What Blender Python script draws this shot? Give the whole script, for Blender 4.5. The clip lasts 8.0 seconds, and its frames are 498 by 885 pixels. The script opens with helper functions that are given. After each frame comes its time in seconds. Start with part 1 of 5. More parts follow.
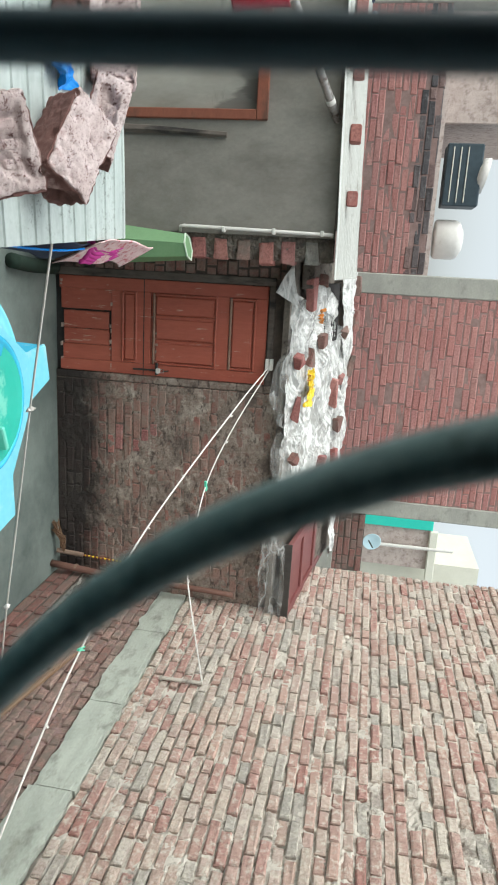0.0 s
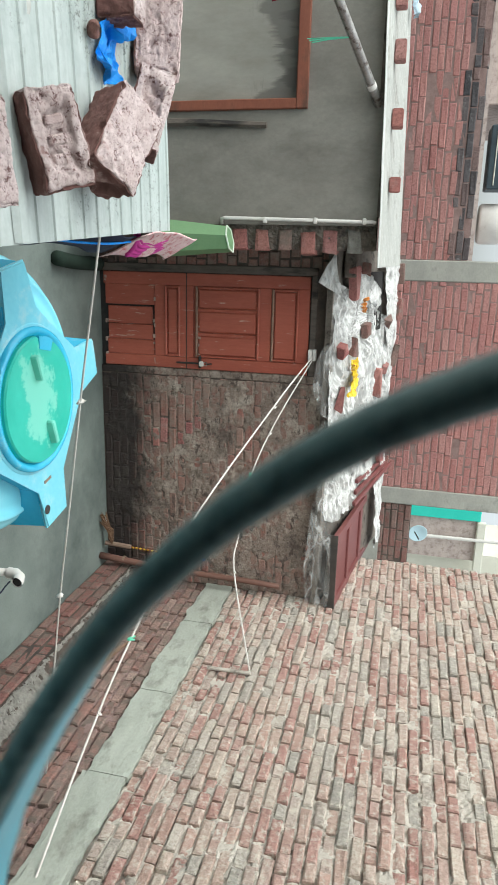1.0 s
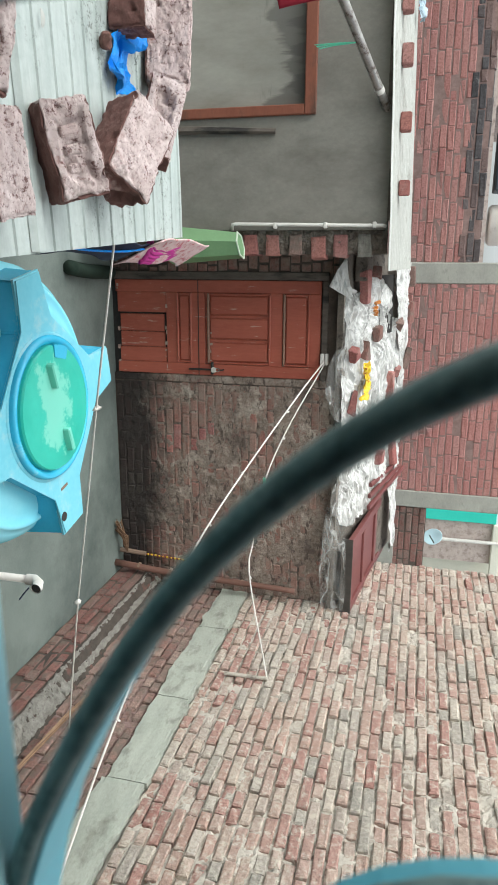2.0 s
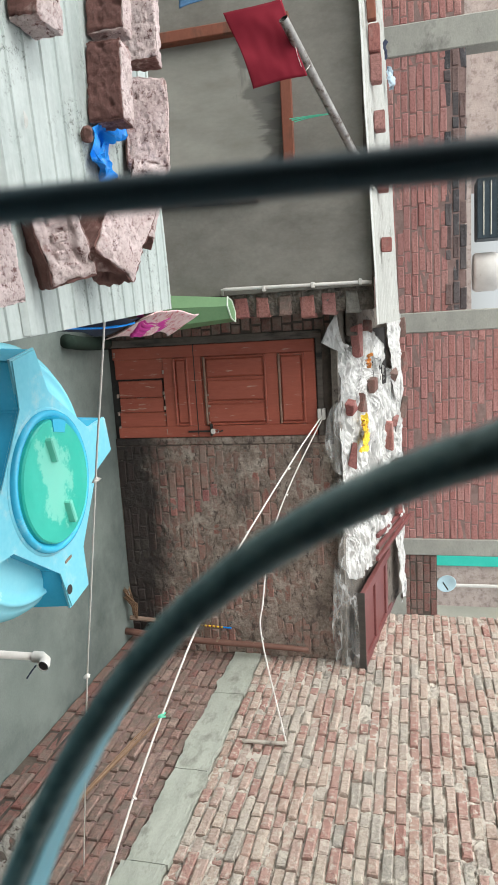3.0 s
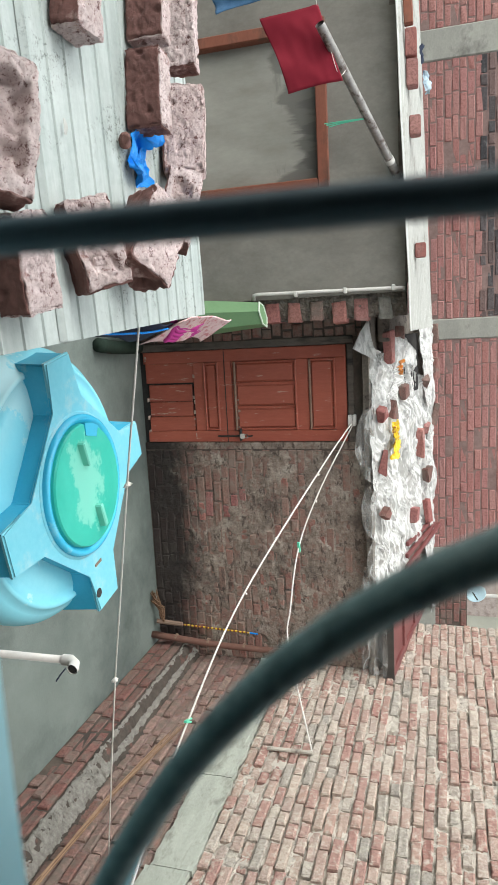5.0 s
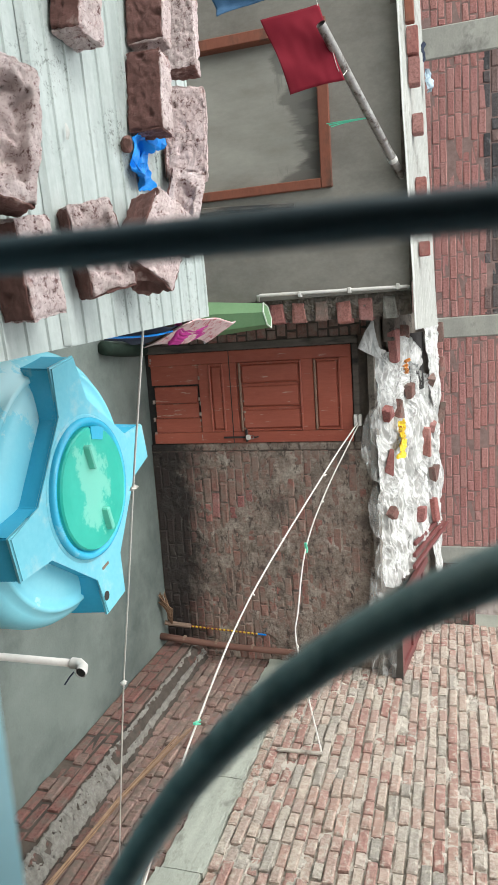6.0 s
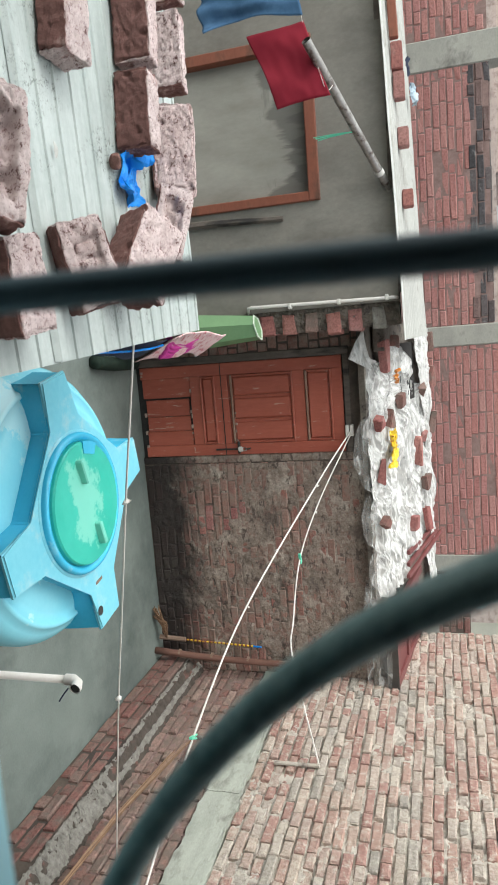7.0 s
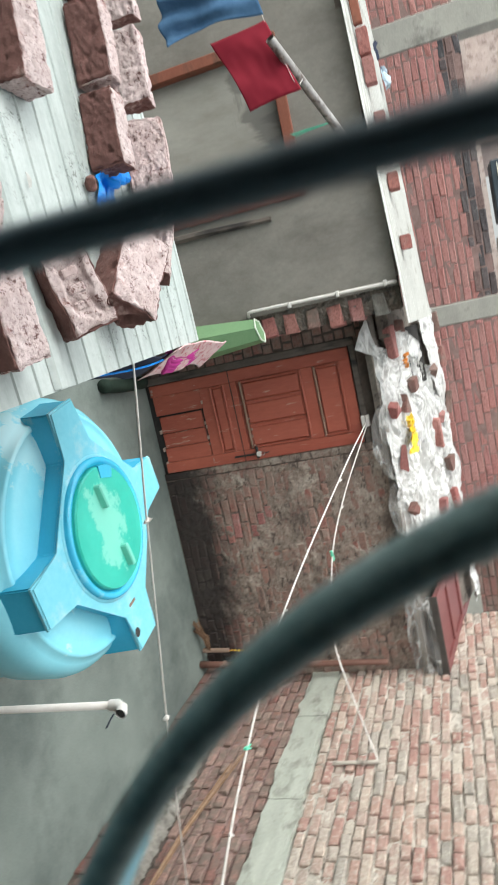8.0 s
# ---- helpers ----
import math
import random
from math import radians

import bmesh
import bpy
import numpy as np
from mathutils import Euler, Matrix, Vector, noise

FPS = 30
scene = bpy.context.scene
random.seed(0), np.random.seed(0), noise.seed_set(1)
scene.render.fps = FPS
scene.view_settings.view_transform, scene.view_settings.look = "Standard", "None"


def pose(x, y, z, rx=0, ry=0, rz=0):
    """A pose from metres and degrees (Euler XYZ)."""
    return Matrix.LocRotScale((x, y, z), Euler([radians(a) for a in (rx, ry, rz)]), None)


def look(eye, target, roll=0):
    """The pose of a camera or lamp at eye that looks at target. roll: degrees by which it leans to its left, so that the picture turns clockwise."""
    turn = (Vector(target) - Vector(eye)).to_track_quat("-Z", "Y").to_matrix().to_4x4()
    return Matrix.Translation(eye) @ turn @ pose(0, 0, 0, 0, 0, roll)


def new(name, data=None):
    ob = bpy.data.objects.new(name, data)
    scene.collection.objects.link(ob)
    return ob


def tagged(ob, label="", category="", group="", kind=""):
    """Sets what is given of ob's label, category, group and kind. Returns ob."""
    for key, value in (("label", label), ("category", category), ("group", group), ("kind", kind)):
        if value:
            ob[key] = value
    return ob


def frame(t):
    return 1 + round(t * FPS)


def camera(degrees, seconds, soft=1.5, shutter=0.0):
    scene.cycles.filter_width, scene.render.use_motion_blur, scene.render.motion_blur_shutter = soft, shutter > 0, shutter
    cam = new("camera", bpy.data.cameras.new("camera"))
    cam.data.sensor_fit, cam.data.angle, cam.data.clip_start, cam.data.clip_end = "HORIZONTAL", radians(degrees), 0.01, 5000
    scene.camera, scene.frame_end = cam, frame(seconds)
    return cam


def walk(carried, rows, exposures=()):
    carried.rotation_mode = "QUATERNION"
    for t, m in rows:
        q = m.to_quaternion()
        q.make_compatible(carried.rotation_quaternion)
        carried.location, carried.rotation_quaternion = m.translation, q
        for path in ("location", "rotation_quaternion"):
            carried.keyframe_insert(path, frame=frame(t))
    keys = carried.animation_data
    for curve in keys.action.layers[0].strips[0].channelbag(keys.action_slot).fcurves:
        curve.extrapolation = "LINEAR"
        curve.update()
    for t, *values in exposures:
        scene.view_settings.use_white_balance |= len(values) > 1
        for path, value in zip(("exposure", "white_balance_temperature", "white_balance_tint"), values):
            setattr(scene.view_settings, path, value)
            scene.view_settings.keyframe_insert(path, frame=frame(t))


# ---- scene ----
cam = camera(40.5, 8.0, soft=1.2, shutter=0.5)
cam.data.dof.use_dof, cam.data.dof.focus_distance, cam.data.dof.aperture_fstop = True, 4.2, 23.0
PATH = [
    (0, (-0.05980, -0.41487, 2.59468), (0.44871, 1.49456, 2.28565), 95.544),
    (0.5, (-0.05334, -0.42218, 2.58919), (0.49443, 1.46694, 2.22706), 95.666),
    (1, (-0.04572, -0.42596, 2.58037), (0.48649, 1.45358, 2.15131), 94.874),
    (1.5, (-0.04053, -0.43418, 2.57241), (0.49296, 1.43956, 2.12023), 94.057),
    (2.8, (-0.05350, -0.44450, 2.58250), (0.34150, 1.45080, 2.08250), 91.100),
    (3, (-0.06211, -0.44873, 2.60099), (0.28962, 1.45995, 2.11807), 89.046),
    (3.5, (-0.07160, -0.45593, 2.60417), (0.26087, 1.45675, 2.12343), 89.533),
    (4, (-0.07033, -0.45178, 2.59995), (0.28211, 1.45330, 2.10353), 90.191),
    (4.5, (-0.07351, -0.44923, 2.59982), (0.27628, 1.45329, 2.09179), 89.772),
    (5, (-0.06871, -0.43615, 2.58271), (0.26608, 1.45394, 2.02104), 89.759),
    (6.5, (-0.07334, -0.43309, 2.58699), (0.25688, 1.45345, 2.01088), 88.798),
    (7, (-0.07597, -0.43849, 2.58960), (0.22447, 1.45852, 2.03184), 87.929),
    (7.5, (-0.08488, -0.43681, 2.59058), (0.15575, 1.47283, 2.04713), 85.613),
    (8, (-0.06599, -0.41320, 2.60745), (0.21098, 1.47016, 1.99407), 80.374),
]
EXPO = [(0.0, 0.72, 6300, 4), (1.5, 0.73, 6300, 4), (3.0, 0.73, 6450, 8), (5.0, 0.76, 6430, 7), (6.6, 0.76, 6430, 7), (7.5, 0.69, 6430, 7), (8.0, 0.93, 6430, 7)]
walk(cam, [(t, look(eye, target, roll)) for t, eye, target, roll in PATH], EXPO)

# ---- daylight: bright overcast, no hard shadows ----
world = bpy.data.worlds.new("overcast_sky")
scene.world = world
world.use_nodes = True
_nt = world.node_tree
_sky = _nt.nodes.new("ShaderNodeTexSky")
_sky.sky_type, _sky.sun_disc = "NISHITA", False
_sky.sun_elevation, _sky.sun_rotation = radians(48), radians(250)
_sky.air_density, _sky.dust_density = 1.0, 4.0
_soft = _nt.nodes.new("ShaderNodeHueSaturation")
_soft.inputs["Saturation"].default_value = 0.25
_nt.links.new(_sky.outputs[0], _soft.inputs["Color"])
_nt.links.new(_soft.outputs[0], _nt.nodes["Background"].inputs[0])
_nt.nodes["Background"].inputs[1].default_value = 0.15
sun = new("sun", bpy.data.lights.new("sun", "SUN"))
sun.data.energy, sun.data.angle, sun.data.color = 1.5, radians(130), (0.97, 1.0, 0.965)
sun.matrix_world = look((-8, 1.0, 12.0), (1.0, 3, 0))


# ---- materials ----
def nodes_of(name):
    m = bpy.data.materials.new(name)
    m.use_nodes = True
    nt = m.node_tree
    return m, nt, nt.nodes["Principled BSDF"]


def tex(nt, scale, detail=6.0, rough=0.6, stretch=None, coords="Object"):
    """A noise texture at so many cells a metre, after the object's own or the world's coordinates."""
    n = nt.nodes.new("ShaderNodeTexNoise")
    n.inputs["Scale"].default_value = scale
    n.inputs["Detail"].default_value = detail
    n.inputs["Roughness"].default_value = rough
    if coords == "World":
        src = nt.nodes.new("ShaderNodeNewGeometry").outputs["Position"]
    else:
        src = nt.nodes.new("ShaderNodeTexCoord").outputs[coords]
    if stretch:
        mp = nt.nodes.new("ShaderNodeMapping")
        mp.inputs["Scale"].default_value = stretch
        nt.links.new(src, mp.inputs[0])
        src = mp.outputs[0]
    nt.links.new(src, n.inputs["Vector"])
    return n.outputs["Fac"]


def ramp(nt, src, stops):
    r = nt.nodes.new("ShaderNodeValToRGB")
    els = r.color_ramp.elements
    while len(els) < len(stops):
        els.new(0.5)
    for e, (p, c) in zip(els, stops):
        e.position = p
        e.color = (*c, 1) if len(c) == 3 else c
    nt.links.new(src, r.inputs[0])
    return r.outputs["Color"]


def mixc(nt, fac, a, b, mode="MIX"):
    m = nt.nodes.new("ShaderNodeMix")
    m.data_type, m.blend_type = "RGBA", mode
    for sock, v in ((m.inputs["Factor"], fac), (m.inputs["A"], a), (m.inputs["B"], b)):
        pick = sock
        if sock.name in ("A", "B"):
            pick = [s for s in m.inputs if s.name == sock.name and s.type == "RGBA"][0]
        elif sock.name == "Factor":
            pick = [s for s in m.inputs if s.name == "Factor" and s.type == "VALUE"][0]
        if isinstance(v, (int, float)):
            pick.default_value = v
        elif isinstance(v, tuple):
            pick.default_value = (*v, 1)
        else:
            nt.links.new(v, pick)
    return [s for s in m.outputs if s.type == "RGBA"][0]


def bump(nt, bsdf, src, strength=0.4, dist=0.01):
    b = nt.nodes.new("ShaderNodeBump")
    b.inputs["Strength"].default_value, b.inputs["Distance"].default_value = strength, dist
    nt.links.new(src, b.inputs["Height"])
    nt.links.new(b.outputs[0], bsdf.inputs["Normal"])


def grained(name, dark, light, scale=6.0, fine=60.0, rough=0.85, relief=0.4, dist=0.006, stretch=None, stain=None, stain_scale=1.2, cut=(0.5, 0.62), metal=0.0, coords="Object", spec=0.3):
    """Two scales of noise between two colours, an optional stain colour in patches, and fine relief."""
    m, nt, p = nodes_of(name)
    a = tex(nt, scale, 8, 0.65, stretch, coords)
    b = tex(nt, fine, 5, 0.7, stretch, coords)
    col = ramp(nt, a, [(0.3, dark), (0.7, light)])
    col = mixc(nt, 0.35, col, ramp(nt, b, [(0.3, dark), (0.7, light)]))
    if stain:
        s = tex(nt, stain_scale, 9, 0.7, stretch, coords)
        col = mixc(nt, ramp(nt, s, [(cut[0], (0, 0, 0)), (cut[1], (1, 1, 1))]), col, stain)
    nt.links.new(col, p.inputs["Base Color"])
    p.inputs["Roughness"].default_value = rough
    p.inputs["Metallic"].default_value = metal
    p.inputs["Specular IOR Level"].default_value = spec
    bump(nt, p, mixc(nt, 0.5, a, b), relief, dist)
    return m


def foot_dark(nt):
    """Mask of the one wide dark area low on the wall beside the door."""
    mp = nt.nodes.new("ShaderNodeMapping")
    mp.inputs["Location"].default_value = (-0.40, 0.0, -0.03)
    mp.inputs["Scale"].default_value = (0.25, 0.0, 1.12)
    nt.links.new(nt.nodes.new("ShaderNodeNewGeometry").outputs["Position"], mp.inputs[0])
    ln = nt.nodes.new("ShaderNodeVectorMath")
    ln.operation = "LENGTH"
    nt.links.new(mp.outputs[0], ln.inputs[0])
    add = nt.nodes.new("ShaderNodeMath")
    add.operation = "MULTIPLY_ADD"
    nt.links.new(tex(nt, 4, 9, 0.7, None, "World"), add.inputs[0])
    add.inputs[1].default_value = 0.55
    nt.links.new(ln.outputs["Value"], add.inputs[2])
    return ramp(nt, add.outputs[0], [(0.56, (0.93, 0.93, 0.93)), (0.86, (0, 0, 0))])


def brick_mat(name, tones, dirt, dirt_amount=(0.5, 0.7), dirt_scale=9.0, relief=0.7, low=None, fine=55.0):
    """Fired clay: each piece takes its own tone; crusts and dirt lie over it in patches. low: adds the dark area at the
    wall's foot and random dark patches.
    """
    m, nt, p = nodes_of(name)
    info = nt.nodes.new("ShaderNodeObjectInfo")
    geo = nt.nodes.new("ShaderNodeNewGeometry")
    add = nt.nodes.new("ShaderNodeMath")
    add.operation = "ADD"
    nt.links.new(info.outputs["Random"], add.inputs[0])
    nt.links.new(geo.outputs["Random Per Island"], add.inputs[1])
    fr = nt.nodes.new("ShaderNodeMath")
    fr.operation = "FRACT"
    nt.links.new(add.outputs[0], fr.inputs[0])
    stops = [((i + 0.5) / len(tones), c) for i, c in enumerate(tones)]
    col = ramp(nt, fr.outputs[0], stops)
    grain = tex(nt, fine, 8, 0.75, None, "World")
    col = mixc(nt, 0.62, col, ramp(nt, grain, [(0.34, (0.26, 0.23, 0.22)), (0.56, (1.0, 1.0, 1.0))]), "MULTIPLY")
    col = mixc(nt, 0.5, col, ramp(nt, tex(nt, 3 * fine, 4, 0.8, None, "World"), [(0.36, (0.45, 0.42, 0.40)), (0.54, (1.08, 1.08, 1.08))]), "MULTIPLY")
    d = tex(nt, dirt_scale, 9, 0.72, None, "World")
    col = mixc(nt, ramp(nt, d, [(dirt_amount[0], (0, 0, 0)), (dirt_amount[1], (0.85, 0.85, 0.85))]), col, dirt)
    if low:
        s = tex(nt, 1.1, 7, 0.7, (1.0, 1.0, 1.8), "World")
        col = mixc(nt, foot_dark(nt), col, (0.028, 0.025, 0.024))
        col = mixc(nt, ramp(nt, s, [(low[0], (0, 0, 0)), (low[1], (0.9, 0.9, 0.9))]), col, low[2])
    nt.links.new(col, p.inputs["Base Color"])
    p.inputs["Roughness"].default_value = 0.92
    p.inputs["Specular IOR Level"].default_value = 0.2
    bump(nt, p, mixc(nt, 0.5, grain, tex(nt, 18, 6, 0.7, None, "World")), relief, 0.012)
    return m


M_CEMENT = grained("cement_floor", (0.112, 0.138, 0.127), (0.225, 0.258, 0.238), 1.6, 85, 0.55, 0.15, 0.003, None, (0.088, 0.108, 0.10), 1.1, (0.46, 0.66))
M_PLASTER = grained("grey_plaster", (0.165, 0.154, 0.133), (0.262, 0.25, 0.221), 1.6, 40, 0.9, 0.3, 0.004, (1.3, 0.6, 0.8), (0.14, 0.131, 0.114), 1.9, (0.48, 0.70))
def damp_mat():
    """Pale plaster with damp that has run down in uneven tongues from the head of the window."""
    m, nt, p = nodes_of("damp_plaster")
    a = tex(nt, 3.0, 8, 0.65, (1.6, 1, 0.6), "World")
    col = ramp(nt, a, [(0.3, (0.225, 0.216, 0.187)), (0.7, (0.36, 0.35, 0.31))])
    sep = nt.nodes.new("ShaderNodeSeparateXYZ")
    nt.links.new(nt.nodes.new("ShaderNodeNewGeometry").outputs["Position"], sep.inputs[0])
    for scale, gain, top in (((9, 1, 1.3), 0.85, 1.93), ((3.2, 1, 0.8), 0.9, 1.86)):
        run = nt.nodes.new("ShaderNodeMath")
        run.operation = "MULTIPLY_ADD"
        nt.links.new(tex(nt, 1.0, 6, 0.6, scale, "World"), run.inputs[0])
        run.inputs[1].default_value = gain
        nt.links.new(sep.outputs["Z"], run.inputs[2])
        half = nt.nodes.new("ShaderNodeMath")
        half.operation = "MULTIPLY"
        half.inputs[1].default_value = 0.4
        nt.links.new(run.outputs[0], half.inputs[0])
        lo = 0.4 * (top + 0.12)
        col = mixc(nt, ramp(nt, half.outputs[0], [(lo, (0, 0, 0)), (lo + 0.02, (0.72, 0.72, 0.72))]), col, (0.115, 0.11, 0.10))
    col = mixc(nt, ramp(nt, tex(nt, 2.1, 9, 0.7, (0.45, 1, 2.2), "World"), [(0.60, (0, 0, 0)), (0.66, (0.6, 0.6, 0.6))]), col, (0.17, 0.165, 0.15))
    nt.links.new(col, p.inputs["Base Color"])
    p.inputs["Roughness"].default_value = 0.85
    bump(nt, p, tex(nt, 25, 5, 0.7, None, "World"), 0.2, 0.004)
    return m


M_PANEL = damp_mat()
M_CONCRETE = grained("rough_concrete", (0.24, 0.24, 0.215), (0.40, 0.395, 0.35), 3, 45, 0.9, 0.5, 0.008, (1, 0.5, 1.5), (0.17, 0.165, 0.15), 2.5, (0.55, 0.7))
M_MORTAR = grained("lime_mortar", (0.40, 0.36, 0.31), (0.62, 0.57, 0.50), 8, 80, 0.95, 1.0, 0.015, None, (0.20, 0.17, 0.145), 6.0, (0.54, 0.66))
M_MORTAR_RED = grained("red_mortar", (0.14, 0.09, 0.08), (0.32, 0.225, 0.205), 10, 90, 0.95, 0.6, 0.01)
M_MORTAR_DARK = grained("sooty_mortar", (0.06, 0.048, 0.04), (0.15, 0.12, 0.10), 5, 60, 0.95, 0.6, 0.01, None, (0.06, 0.05, 0.045), 2.0, (0.5, 0.66))
M_BRICK_PALE = brick_mat("weathered_brick", [(0.45, 0.305, 0.255), (0.52, 0.435, 0.365), (0.36, 0.185, 0.158), (0.53, 0.475, 0.405), (0.47, 0.35, 0.295), (0.40, 0.23, 0.197), (0.50, 0.445, 0.385), (0.37, 0.345, 0.305), (0.49, 0.38, 0.325), (0.41, 0.25, 0.215)], (0.54, 0.49, 0.415), (0.50, 0.64), 24.0, 1.0)
M_BRICK_MID = brick_mat("dirty_brick", [(0.32, 0.185, 0.155), (0.39, 0.29, 0.245), (0.27, 0.14, 0.12), (0.36, 0.25, 0.212), (0.30, 0.20, 0.172)], (0.17, 0.142, 0.12), (0.44, 0.60), 12.0, 1.0)
M_DIRT = grained("dark_dirt", (0.045, 0.038, 0.033), (0.115, 0.095, 0.08), 9, 90, 0.97, 1.0, 0.015, None, (0.16, 0.085, 0.07), 8.0, (0.55, 0.62))
M_BAND = grained("smooth_concrete", (0.29, 0.31, 0.265), (0.48, 0.50, 0.435), 2.5, 45, 0.85, 0.5, 0.008, (1, 0.8, 1.5), (0.22, 0.225, 0.19), 5.0, (0.50, 0.66))
M_CANE = grained("brown_cane", (0.12, 0.06, 0.046), (0.21, 0.11, 0.085), 6, 70, 0.5, 0.2, 0.002, (1, 1, 0.3))
M_FRAME_BLUE = grained("lit_blue_paint", (0.13, 0.50, 0.63), (0.20, 0.60, 0.72), 20, 120, 0.4, 0.1, 0.001)
M_TOOTH = grained("dirty_mortar", (0.10, 0.085, 0.07), (0.24, 0.21, 0.18), 14, 90, 0.95, 1.0, 0.015, None, (0.06, 0.05, 0.045), 7.0, (0.52, 0.62))
M_GRIT = grained("gritty_mortar", (0.13, 0.12, 0.105), (0.37, 0.355, 0.32), 22, 130, 0.95, 1.0, 0.02)
M_BRICK_RED = brick_mat("red_brick", [(0.34, 0.145, 0.125), (0.39, 0.185, 0.16), (0.31, 0.12, 0.11), (0.38, 0.20, 0.18), (0.35, 0.155, 0.145)], (0.32, 0.215, 0.195), (0.53, 0.72))
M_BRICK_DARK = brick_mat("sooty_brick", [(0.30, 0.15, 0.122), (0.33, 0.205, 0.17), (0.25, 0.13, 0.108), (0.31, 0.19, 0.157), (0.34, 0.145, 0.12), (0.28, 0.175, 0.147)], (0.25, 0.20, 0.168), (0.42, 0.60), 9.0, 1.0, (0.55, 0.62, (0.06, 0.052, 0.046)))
M_BRICK_OLD = brick_mat("dark_red_brick", [(0.24, 0.12, 0.104), (0.28, 0.15, 0.13), (0.20, 0.105, 0.09), (0.25, 0.165, 0.143)], (0.16, 0.135, 0.117), (0.46, 0.64), 12.0)
M_BRICK_FAR = brick_mat("red_house_brick", [(0.42, 0.20, 0.18), (0.46, 0.235, 0.21), (0.39, 0.18, 0.165), (0.45, 0.25, 0.225), (0.43, 0.21, 0.195)], (0.40, 0.27, 0.245), (0.58, 0.82), 16.0)
M_BRICK_BLACK = brick_mat("blackened_brick", [(0.10, 0.095, 0.10), (0.15, 0.13, 0.13), (0.075, 0.075, 0.08), (0.20, 0.14, 0.13)], (0.24, 0.24, 0.235), (0.56, 0.68), 10.0)
def lit_crust_mat():
    """Pale sides: lime crusts with light put into their tone, pitted through to the red clay in small sharp hollows,
    with grey dirt in patches.
    """
    m, nt, p = nodes_of("lit_lime_crusted_brick")
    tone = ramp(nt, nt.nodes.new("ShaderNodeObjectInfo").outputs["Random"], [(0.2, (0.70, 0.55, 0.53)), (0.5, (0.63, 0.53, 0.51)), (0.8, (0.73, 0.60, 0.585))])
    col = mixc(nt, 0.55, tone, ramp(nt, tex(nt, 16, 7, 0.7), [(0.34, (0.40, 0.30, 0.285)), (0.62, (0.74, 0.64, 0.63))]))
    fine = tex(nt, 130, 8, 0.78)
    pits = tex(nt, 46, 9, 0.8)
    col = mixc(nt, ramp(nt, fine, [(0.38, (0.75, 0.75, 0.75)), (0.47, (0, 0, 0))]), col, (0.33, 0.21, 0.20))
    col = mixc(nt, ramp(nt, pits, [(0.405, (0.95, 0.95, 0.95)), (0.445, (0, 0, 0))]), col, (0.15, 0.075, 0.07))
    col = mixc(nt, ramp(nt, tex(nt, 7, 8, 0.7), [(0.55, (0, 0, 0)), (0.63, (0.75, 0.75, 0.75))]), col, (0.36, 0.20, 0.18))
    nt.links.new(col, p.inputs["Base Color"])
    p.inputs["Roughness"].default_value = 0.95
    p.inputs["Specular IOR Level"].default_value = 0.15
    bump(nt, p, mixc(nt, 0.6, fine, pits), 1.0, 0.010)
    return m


# Lit and shaded tones of one brick: dark sides here, pale tops below.
M_BRICK_LOOSE = grained("smooth_shaded_brick", (0.085, 0.042, 0.037), (0.20, 0.098, 0.085), 9, 150, 0.85, 0.8, 0.006, None, (0.34, 0.235, 0.215), 14.0, (0.60, 0.70))
M_BRICK_LIT_CRUST = lit_crust_mat()


def sheet_mat():
    """Dull zinc: cloudy grey, with small dark spots of rust here and there."""
    m, nt, p = nodes_of("galvanised_sheet")
    col = ramp(nt, tex(nt, 5, 8, 0.7), [(0.3, (0.31, 0.365, 0.345)), (0.7, (0.46, 0.515, 0.495))])
    col = mixc(nt, 0.3, col, ramp(nt, tex(nt, 45, 6, 0.75), [(0.35, (0.30, 0.345, 0.33)), (0.65, (0.58, 0.63, 0.61))]))
    col = mixc(nt, 0.35, col, ramp(nt, tex(nt, 16, 7, 0.7, (0.15, 1, 1)), [(0.40, (0.30, 0.34, 0.325)), (0.60, (0.56, 0.605, 0.585))]))
    spot = mixc(nt, 1.0, ramp(nt, tex(nt, 70, 4, 0.8), [(0.54, (0, 0, 0)), (0.60, (1, 1, 1))]), ramp(nt, tex(nt, 3.2, 4, 0.6), [(0.52, (0, 0, 0)), (0.62, (0.85, 0.85, 0.85))]), "MULTIPLY")
    col = mixc(nt, spot, col, (0.10, 0.105, 0.09))
    nt.links.new(col, p.inputs["Base Color"])
    p.inputs["Roughness"].default_value = 0.45
    bump(nt, p, tex(nt, 8, 5, 0.6), 0.15, 0.003)
    return m


M_SHEET = sheet_mat()
M_WHITE_SHEET = grained("white_sheet", (0.42, 0.425, 0.40), (0.56, 0.56, 0.53), 3, 40, 0.5, 0.05, 0.001, None, (0.28, 0.265, 0.235), 4.0, (0.56, 0.72))
M_DOOR = grained("brown_red_paint", (0.25, 0.062, 0.042), (0.45, 0.132, 0.088), 3, 60, 0.40, 0.3, 0.003, (1, 1, 0.2), (0.46, 0.30, 0.24), 26.0, (0.61, 0.655))
M_DOOR_WORN = grained("worn_timber", (0.16, 0.09, 0.06), (0.34, 0.22, 0.17), 8, 90, 0.8, 0.3, 0.003, (1, 1, 0.15))
M_DOOR_CHIP = grained("bare_wood", (0.30, 0.22, 0.18), (0.52, 0.42, 0.36), 30, 200, 0.9, 0.3, 0.002)
M_JAMB = grained("grimy_timber", (0.075, 0.062, 0.053), (0.17, 0.145, 0.125), 9, 80, 0.9, 0.5, 0.004, (1, 1, 0.3), (0.035, 0.032, 0.03), 5.0, (0.52, 0.62))
